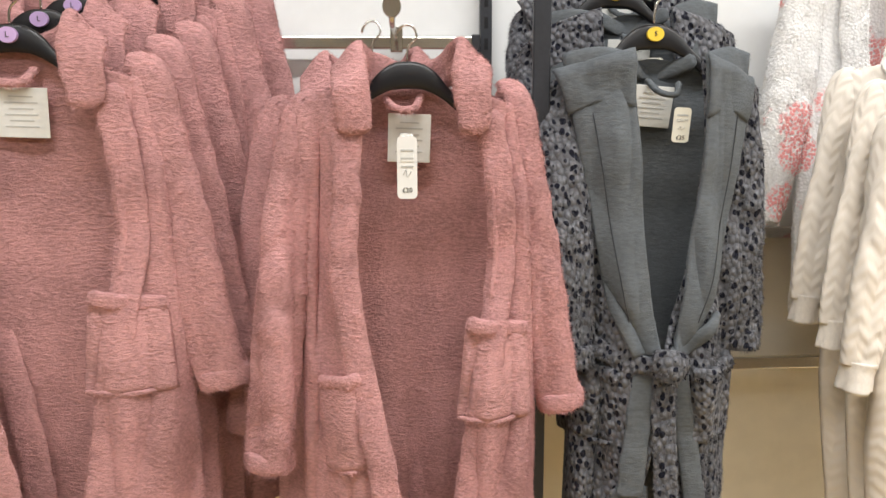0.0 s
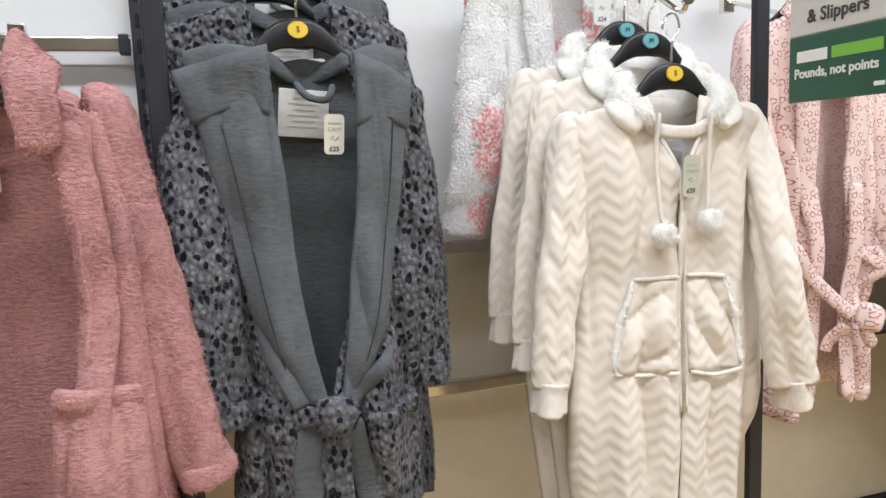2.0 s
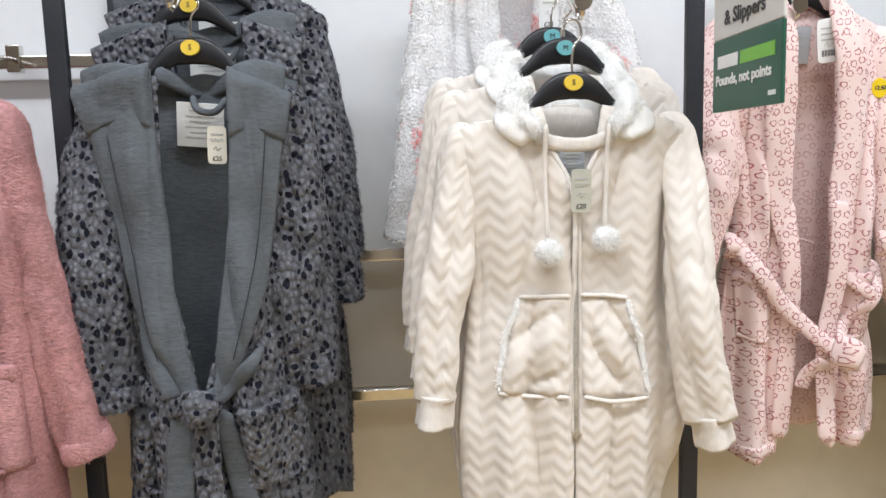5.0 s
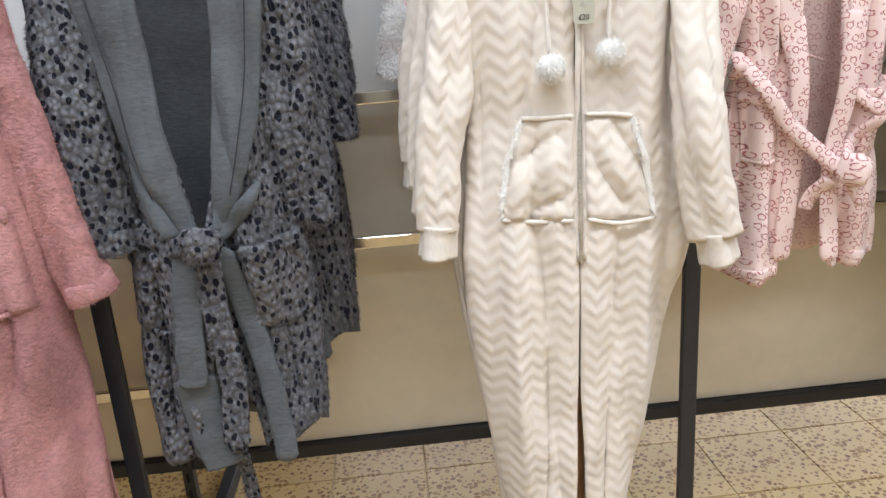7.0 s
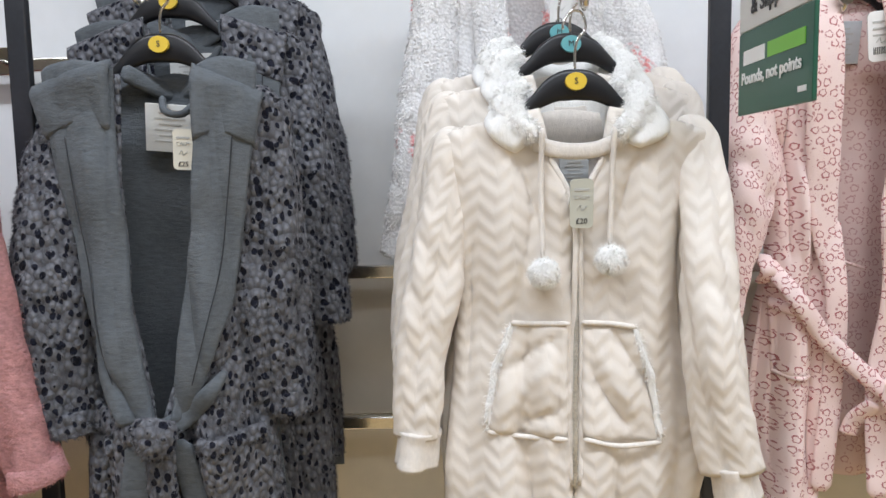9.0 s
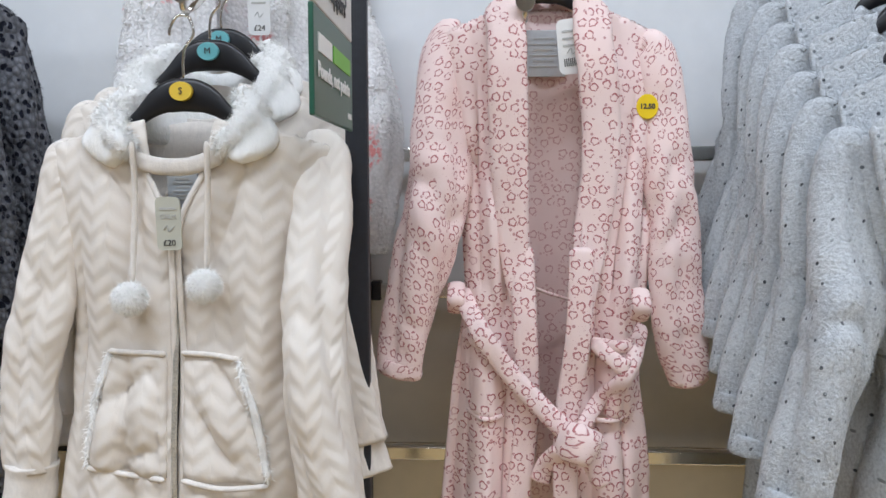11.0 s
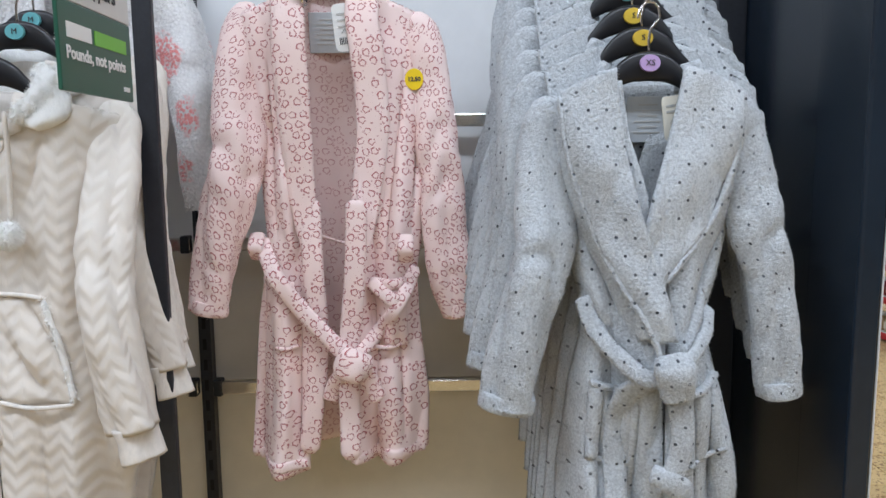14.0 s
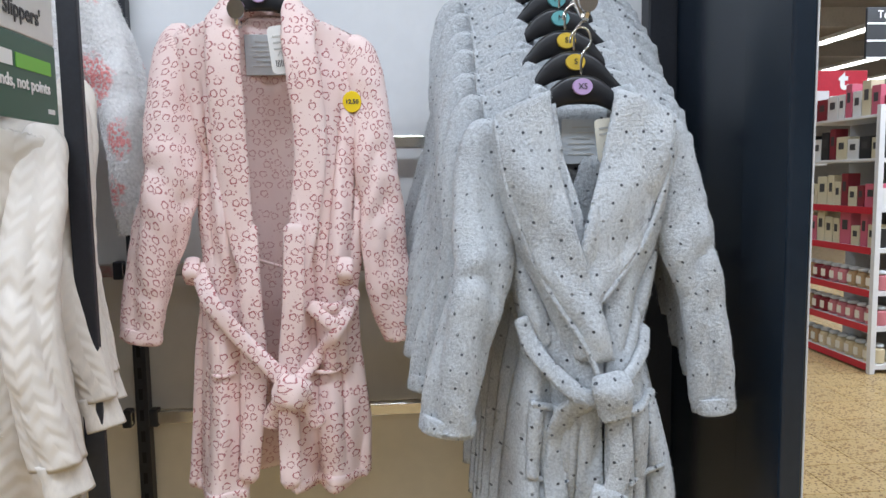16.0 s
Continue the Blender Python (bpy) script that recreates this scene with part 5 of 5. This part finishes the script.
# ---- grey gowns with silver dots ----
def dot_robe():
    robe = thing("dotted_dressing_gown", "pale grey fleece gown with silver dots, shawl collar and tied belt", "dressing gown", "dotted gowns")
    d = Drape((1.545, 1.475, 0.20), [(1.56, -0.195, 0.195), (1.42, -0.175, 0.165), (1.28, -0.130, 0.128), (1.17, -0.102, 0.106), (1.12, -0.104, 0.098), (1.03, -0.120, 0.126), (0.88, -0.135, 0.158), (0.55, -0.16, 0.18)],
              [(1.56, 0.035), (1.4, 0.065), (1.1, 0.08), (0.55, 0.085)], [(1.56, 0.001), (1.35, 0.004), (1.1, 0.010), (0.95, 0.017), (0.55, 0.022)], 3.7,
              [(-0.13, 1.34, -0.03, 1.12, 0.010, 0.014), (0.14, 1.34, 0.04, 1.12, 0.010, 0.014), (0.11, 1.24, 0.05, 1.11, 0.008, -0.010), (-0.10, 1.22, -0.05, 1.11, 0.008, -0.010), (-0.075, 1.08, -0.09, 0.70, 0.011, 0.018), (0.06, 1.08, 0.075, 0.70, 0.011, 0.016), (0.10, 1.08, 0.12, 0.75, 0.010, -0.012), (-0.02, 1.06, -0.025, 0.65, 0.010, 0.016)])
    opening = [(1.56, -0.05, 0.055), (1.45, -0.04, 0.05), (1.3, 0.0, 0.02), (1.1, 0.015, 0.02), (0.55, 0.02, 0.015)]
    panels(d, robe, M_DOT, M_DOT, opening, (0.55, 0.55))
    arm(robe, M_DOT, [(-0.165, 1.478, 0.030), (-0.173, 1.36, 0.042), (-0.172, 1.279, 0.046), (-0.193, 1.198, 0.043), (-0.216, 1.096, 0.043), (-0.232, 1.008, 0.042)], -0.05, 0.85, 0.006, 7.4, 0.024, 1.05)
    arm(robe, M_DOT, [(0.155, 1.482, 0.030), (0.167, 1.38, 0.040), (0.176, 1.298, 0.042), (0.198, 1.214, 0.034), (0.215, 1.109, 0.033), (0.229, 1.020, 0.031)], -0.03, 0.95, 0.006, 9.5, 0.024, 1.05)

    def lapel(inner, outer, out):
        def place(u, v):
            z = 1.545 - (1.545 - 1.13) * v
            a, b = lerp_table(inner, z)[0], lerp_table(outer, z)[0]
            x = a + (b - a) * u
            o = out + 0.006 * math.sin(math.pi * (0.1 + 0.85 * u)) + 0.003 * math.sin(v * 14 + u * 5)
            return (x, d.front(x, z, o), min(z, d.top(x) + 0.012) + 0.01 * (1 - v) * (1 - u))
        return place
    right_out = [(1.55, 0.125), (1.515, 0.138), (1.426, 0.128), (1.318, 0.092), (1.219, 0.010), (1.13, -0.01)]
    left_out = [(1.55, -0.135), (1.509, -0.149), (1.395, -0.132), (1.267, -0.086), (1.155, -0.021), (1.10, 0.0)]
    sheet("lapel", 26, 60, lapel([(1.55, 0.045), (1.525, 0.040), (1.428, 0.016), (1.338, -0.014), (1.24, -0.04), (1.13, -0.03)], right_out, 0.010), M_DOT, robe, 0.012)
    sheet("lapel", 26, 60, lapel([(1.55, -0.062), (1.517, -0.062), (1.429, -0.053), (1.321, -0.030), (1.247, -0.006), (1.13, 0.028)], left_out, 0.022), M_DOT, robe, 0.012)
    ribbon("lapel_edge", band_on(d, [(x, z) for z, x in left_out[1:]], 0.010, 0.014, 0.026), M_DOT, robe, 60, 8)
    ribbon("lapel_edge", band_on(d, [(x, z) for z, x in right_out[1:5]], 0.010, 0.012, 0.016), M_DOT, robe, 60, 8)
    ribbon("collar_back", [(-0.085, -0.02, 1.545, 0.05, 0.018, 0.4, 0, 1), (-0.04, 0.03, 1.535, 0.05, 0.018, 0, 0, 1), (0.0, 0.042, 1.53, 0.05, 0.018, 0, 0, 1), (0.045, 0.03, 1.535, 0.05, 0.018, 0, 0, 1), (0.09, -0.02, 1.545, 0.05, 0.018, -0.4, 0, 1)], M_DOT, robe, 40, 12)
    neck_label(d, robe, 0.005, 1.475, 0.07, 0.075, M_LABEL_BLUE, 0, 0.008)
    swing_tag(robe, 0.035, -0.035, 1.475, 0.034, 0.07, "", -8)
    k = (0.012, d.front(0.012, 1.08, 0.035), 1.08)
    ribbon("belt", band_on(d, [(-0.106, 1.19), (-0.097, 1.155), (-0.072, 1.118), (-0.029, 1.078), (0.012, 1.074)], 0.030, 0.016, 0.030), M_DOT, robe, 40, 12, rough=0.003)
    ribbon("belt", band_on(d, [(0.012, 1.085), (0.046, 1.105), (0.080, 1.13), (0.108, 1.165)], 0.022, 0.013, 0.024), M_DOT, robe, 40, 12, rough=0.003)
    ribbon("belt_knot", [(k[0], k[1], k[2] + 0.035, 0.05, 0.022, 1, 0, 0), (k[0] + 0.004, k[1] - 0.012, k[2] + 0.01, 0.062, 0.036, 1, 0, 0), (k[0] + 0.008, k[1] - 0.004, k[2] - 0.035, 0.05, 0.03, 1, 0, 0)], M_DOT, robe, 24, 14, rough=0.004)
    ribbon("belt_tail", band_on(d, [(0.020, 1.07), (0.032, 1.01), (0.030, 0.95), (0.018, 0.915)], 0.036, 0.016, 0.034), M_DOT, robe, 40, 12, rough=0.003)
    ribbon("belt_end", band_on(d, [(-0.012, 0.918), (0.014, 0.912), (0.040, 0.896)], 0.038, 0.026, 0.036), M_DOT, robe, 20, 12, rough=0.004)
    ribbon("belt_tail", band_on(d, [(-0.02, 1.072), (-0.046, 1.03), (-0.056, 0.95), (-0.054, 0.80)], 0.038, 0.016, 0.022), M_DOT, robe, 40, 12, rough=0.003)
    pocket(d, robe, M_DOT, [(-0.098, 1.055), (-0.035, 1.04), (-0.035, 0.915), (-0.105, 0.925)], 0.012, 0.010)
    pocket(d, robe, M_DOT, [(0.050, 1.045), (0.112, 1.06), (0.125, 0.94), (0.055, 0.92)], 0.012, 0.010)
    pile(robe, [M_DOT], 90000, 0.0045, 0.0006, 9)
    return robe


dots = place_at(dot_robe(), 2.285, 1.47)
hanger(2.282, 1.45, 1.555, "XS", M_LILAC, 0.185, 0.06, 0.10)
for x, y, dz, r, s, mat in ((2.286, 1.525, 0.045, 1, "S", M_YELLOW), (2.283, 1.575, 0.089, -1, "S", M_YELLOW), (2.285, 1.625, 0.137, 2, "M", M_TEAL), (2.290, 1.675, 0.181, -1, "M", M_TEAL), (2.290, 1.725, 0.225, 1, "L", M_TEAL), (2.285, 1.775, 0.265, -2, "L", M_TEAL)):
    stacked(dots, pose(x, y, dz, 0, 0, r) @ Matrix.Diagonal((1.06, 0.55, 1.0, 1.0)), ("swing_tag",))
    hanger(x - 0.005, y - 0.035, 1.555 + dz, s, mat, 0.185, 0.06, 0.10)
display_arm(2.285, 1.44, 1.665, 1.93, 2.02)


# ---- blade sign ----
def blade_sign():
    ob = thing("department_sign", "hanging department sign, stone above and dark green below", "sign")
    x, y0, y1, z0, zm, z1 = 1.462, 1.225, 1.445, 1.508, 1.625, 1.86
    box("green_half", (x - 0.003, y0, z0), (x + 0.003, y1, zm), M_SIGN_GREEN, ob, 0.002)
    box("stone_half", (x - 0.003, y0, zm + 0.0005), (x + 0.003, y1, z1), M_SIGN_WHITE, ob, 0.002)
    box("sign_arm", (x - 0.006, y0, z1), (x + 0.006, 1.53, z1 + 0.015), M_BLACK, ob, 0.002)
    ym = (y0 + y1) / 2
    for s in (-1, 1):
        # on the -x side reading runs towards -y, on the +x side towards +y
        def face(dy, z):
            return pose(x + s * 0.0042, ym + s * dy, z, 0, 0, 90 * s) @ pose(0, 0, 0, 90, 0, 0)
        writing("Lingerie, Socks", face(0, 1.698), 0.028, M_INK, ob, "sign_text", bold=0.0006)
        writing("& Slippers'", face(0, 1.656), 0.032, M_INK, ob, "sign_text", bold=0.0006)
        writing("Pounds, not points", face(-0.006, 1.558), 0.0235, M_WHITE, ob, "sign_text", bold=0.0006)
        for d0, d1, mat in ((-0.090, -0.022, M_WHITE), (-0.012, 0.090, M_LIME)):
            lo, hi = sorted((ym + s * d0, ym + s * d1))
            box("sign_wordmark", (x + s * 0.0036 - 0.0006, lo, 1.578), (x + s * 0.0036 + 0.0006, hi, 1.598), mat, ob, 0)
        lo, hi = sorted((ym + s * 0.075, ym + s * 0.095))
        box("sign_small_mark", (x + s * 0.0036 - 0.0006, lo, 1.522), (x + s * 0.0036 + 0.0006, hi, 1.529), M_WHITE, ob, 0)


blade_sign()


# ---- far aisle ----
def jar(x, y, z, r, h, mat, group="candle jars"):
    ob = thing("candle_jar", "glass candle jar with a clear lid on a shelf", "candle", group)
    rows = [(x, y, z + 0.001, 2 * r * 0.92, 2 * r * 0.92, 1, 0, 0), (x, y, z + h * 0.1, 2 * r, 2 * r, 1, 0, 0), (x, y, z + h * 0.6, 2 * r, 2 * r, 1, 0, 0), (x, y, z + h * 0.8, 1.7 * r, 1.7 * r, 1, 0, 0)]
    ribbon("wax", rows, mat, ob, 10, 14, power=2.0)
    ribbon("lid", [(x, y, z + h * 0.8, 1.8 * r, 1.8 * r, 1, 0, 0), (x, y, z + h, 1.6 * r, 1.6 * r, 1, 0, 0)], M_LABEL_BLUE, ob, 6, 14, power=2.0)
    box("jar_label", (x - r * 1.03, y - r * 0.5, z + h * 0.2), (x - r * 0.9, y + r * 0.5, z + h * 0.6), M_CARD, ob, 0)


def carton(x, y, z, w, d, h, mat, group="gift boxes"):
    ob = thing("gift_box", "small printed carton standing on a shop shelf", "box", group)
    box("carton", (x, y, z), (x + d, y + w, z + h), mat, ob, 0.003)
    box("window", (x - 0.002, y + w * 0.25, z + h * 0.45), (x - 0.0005, y + w * 0.75, z + h * 0.75), M_INK, ob, 0)


def aisle():
    unit = thing("shop_shelving", "white metal shop shelving with red price strips", "shelving")
    x0, x1, y0, y1 = 5.31, 6.25, 4.95, 5.90
    levels = (0.06, 0.33, 0.58, 0.88, 1.16, 1.50, 1.80)
    for z in levels:
        box("shelf", (x0, y0, z - 0.02), (x1, y1, z), M_SHELF, unit, 0.003)
        if z < 1.4:
            box("price_strip", (x0 - 0.008, y0 + 0.04, z - 0.045), (x0 - 0.001, y1 - 0.12, z + 0.004), M_RED, unit, 0.001, "red price strip")
        box("price_strip", (x0, y0 - 0.008, z - 0.03), (x1, y0 - 0.001, z + 0.002), M_SHELF, unit, 0.001, "white price strip")
    for x, y in ((x0, y0), (x0, y1), (x1, y0), (x1, y1)):
        box("shelf_post", (x - 0.02, y - 0.02, 0), (x + 0.02, y + 0.02, 1.86), M_SHELF, unit, 0.003)
    box("shelf_back", (x0 + 0.42, y0 + 0.03, 0.06), (x0 + 0.44, y1, 1.80), M_SHELF_GREY, unit, 0)
    rnd = random.Random(4)
    tones = [plain("candle_" + n, c, 0.35) for n, c in (("ruby", (0.22, 0.015, 0.025)), ("rose", (0.55, 0.18, 0.20)), ("ivory", (0.62, 0.52, 0.33)), ("tan", (0.45, 0.30, 0.15)))]
    cards = [plain("carton_" + n, c, 0.45) for n, c in (("cream", (0.62, 0.56, 0.38)), ("black", (0.02, 0.02, 0.02)), ("wine", (0.20, 0.02, 0.03)), ("white", (0.7, 0.7, 0.68)), ("pink", (0.55, 0.12, 0.18)))]
    for li, z in enumerate(levels[:3]):
        y = y0 + 0.10
        while y < y1 - 0.05:
            jar(x0 + 0.07, y, z, 0.045, 0.14, tones[(2 if li == 0 else 0 if y > y0 + 0.6 else 1) if rnd.random() < 0.8 else 3])
            y += 0.105
        x = x0 + 0.10
        while x < x1 - 0.1:
            jar(x, y0 + 0.07, z, 0.045, 0.14, tones[2 if li == 0 else 1])
            x += 0.11
    for li, z in enumerate(levels[2:]):
        y = y0 + 0.06
        while y < y1 - 0.12:
            w = rnd.choice((0.07, 0.09, 0.12))
            if li > 0:
                carton(x0 + 0.03, y, z, w, 0.10, rnd.uniform(0.14, 0.25), cards[0] if li < 3 and rnd.random() < 0.75 else rnd.choice(cards))
            y += w + 0.012
        x = x0 + 0.06
        while x < x1 - 0.12 and li > 0:
            carton(x, y0 + 0.04, z, 0.10, 0.08, rnd.uniform(0.12, 0.22), rnd.choice(cards))
            x += 0.105
    red = thing("red_hanging_sign", "red hanging shop sign with large white letters", "sign")
    box("board", (5.02, 5.97, 1.87), (5.905, 5.98, 2.23), M_RED, red, 0.002)
    writing("t", facing(5.70, 5.966, 2.145), 0.20, M_WHITE, red, "sign_letters", bold=0.01)
    writing("rs", facing(5.66, 5.966, 1.985), 0.20, M_WHITE, red, "sign_letters", bold=0.01)
    box("sign_foot", (5.34, 5.885, 1.80), (5.36, 5.98, 1.88), M_SHELF, red, 0.001)
    box("sign_foot", (5.80, 5.885, 1.80), (5.82, 5.98, 1.88), M_SHELF, red, 0.001)
    toys = thing("aisle_sign", "dark hanging aisle sign with white dividing lines", "sign")
    box("board", (7.70, 8.6, 2.74), (9.25, 8.64, 3.34), M_DARKSIGN, toys, 0.003)
    for z in (2.74, 2.94, 3.14):
        box("divider", (7.70, 8.59, z), (9.4, 8.598, z + 0.02), M_WHITE, toys, 0)
    writing("Toys", facing(7.82, 8.594, 3.25), 0.13, M_WHITE, toys, "sign_letters", "LEFT")
    for x in (8.0, 9.2):
        rod("hanging_wire", [(x, 8.62, 3.34), (x, 8.62, 4.0), (x, 8.62, 4.6)], 0.006, M_STEEL, toys, 6, seg=6)


def ceiling_strip(x, y, z, length, turn):
    ob = thing("ceiling_strip_light", "long white ceiling strip light hanging below the roof", "strip light", "ceiling strip lights")
    box("tube", (-length / 2, -0.04, 0), (length / 2, 0.04, 0.05), M_TUBE, ob, 0.01)
    box("housing", (-length / 2, -0.06, 0.051), (length / 2, 0.06, 0.12), M_SHELF, ob, 0.004)
    for s in (-0.4, 0.4):
        rod("hanger_wire", [(s * length, 0, 0.12), (s * length, 0, 0.5), (s * length, 0, 4.6 - z)], 0.006, M_STEEL, ob, 6, seg=6)
    ob.matrix_basis = pose(x, y, z, 0, 0, turn)


M_DARKSIGN = plain("charcoal_sign", (0.025, 0.027, 0.03), 0.4, 0, 0.05, 20)
aisle()
for x in (7.66, 9.93, 12.2, 14.5):
    ceiling_strip(x, 13.0, 3.7, 16.0, 90)
for y in (21.5, 24.0):
    ceiling_strip(16.0, y, 3.7, 14.0, 0)
for y in (6.0, 8.0, 11.0, 14.0, 17.5):
    beam = thing("roof_beam", "pale steel roof beam under the ceiling", "beam", "roof beams")
    box("web", (-5.9, y, 4.25), (25.9, y + 0.06, 4.59), M_STEEL, beam, 0.004)
    box("flange", (-5.9, y - 0.06, 4.21), (25.9, y + 0.12, 4.249), M_STEEL, beam, 0.004)
for x in (7.0, 10.0, 13.0):
    back = thing("far_shelving", "tall shop shelving far down the aisle", "shelving", "far shelving")
    box("carcass", (x, 11.0, 0.0), (x + 1.6, 11.6, 1.9), M_SHELF_GREY, back, 0.01)
    for z in (0.3, 0.7, 1.1, 1.5, 1.88):
        box("shelf", (x - 0.01, 10.7, z), (x + 1.61, 10.999, z + 0.03), M_SHELF, back, 0.004)


def paper_scrap():
    def place(u, v):
        p = Vector((u * 5, v * 5, 2.0))
        return (1.80 + 0.055 * u + 0.008 * noise.noise(p), 1.87 + 0.035 * v, 0.012 + 0.012 * noise.noise(p * 1.3))
    ob = sheet("paper_scrap", 10, 8, place, M_WHITE_CARD, None, 0.001)
    tagged(ob, "crumpled white paper scrap lying on the tiled floor", "litter")


paper_scrap()

# ---- floor ----
def floor():
    slab = setting(box("floor", (-6, -8, -0.1), (26, 30, -0.004), M_GROUT, None, 0), "speckled tan terrazzo tile floor with pale joints", "floor")
    s, ox, oy = 0.30, 2.127, 1.994

    def tile_geometry(x, y, b):
        g, e, h = 0.0012, 0.003, 0.0
        v = [(x + g, y + g, -0.004), (x + s - g, y + g, -0.004), (x + s - g, y + s - g, -0.004), (x + g, y + s - g, -0.004)]
        v += [(x + e, y + e, h), (x + s - e, y + e, h), (x + s - e, y + s - e, h), (x + e, y + s - e, h)]
        f = [(4, 5, 6, 7), (0, 1, 5, 4), (1, 2, 6, 5), (2, 3, 7, 6), (3, 0, 4, 7)]
        return v, [tuple(b + i for i in q) for q in f]

    v, f = tile_geometry(0, 0, 0)
    one = bpy.data.meshes.new("tile")
    one.from_pydata(v, [], f)
    one.materials.append(M_TILE)
    verts, faces = [], []
    for i in range(-27, 79):
        for j in range(-33, 93):
            x, y = ox + i * s, oy + j * s
            if -8 <= i <= 8 and -2 <= j <= 13:
                t = new("tile", one)
                t.location = (x, y, 0)
                t.parent = slab
            else:
                a, b = tile_geometry(x, y, len(verts))
                verts += a
                faces += b
    tagged(link_mesh("far_tiles", verts, faces, M_TILE, slab, "", None, False), "", "", "", "stuff")


floor()
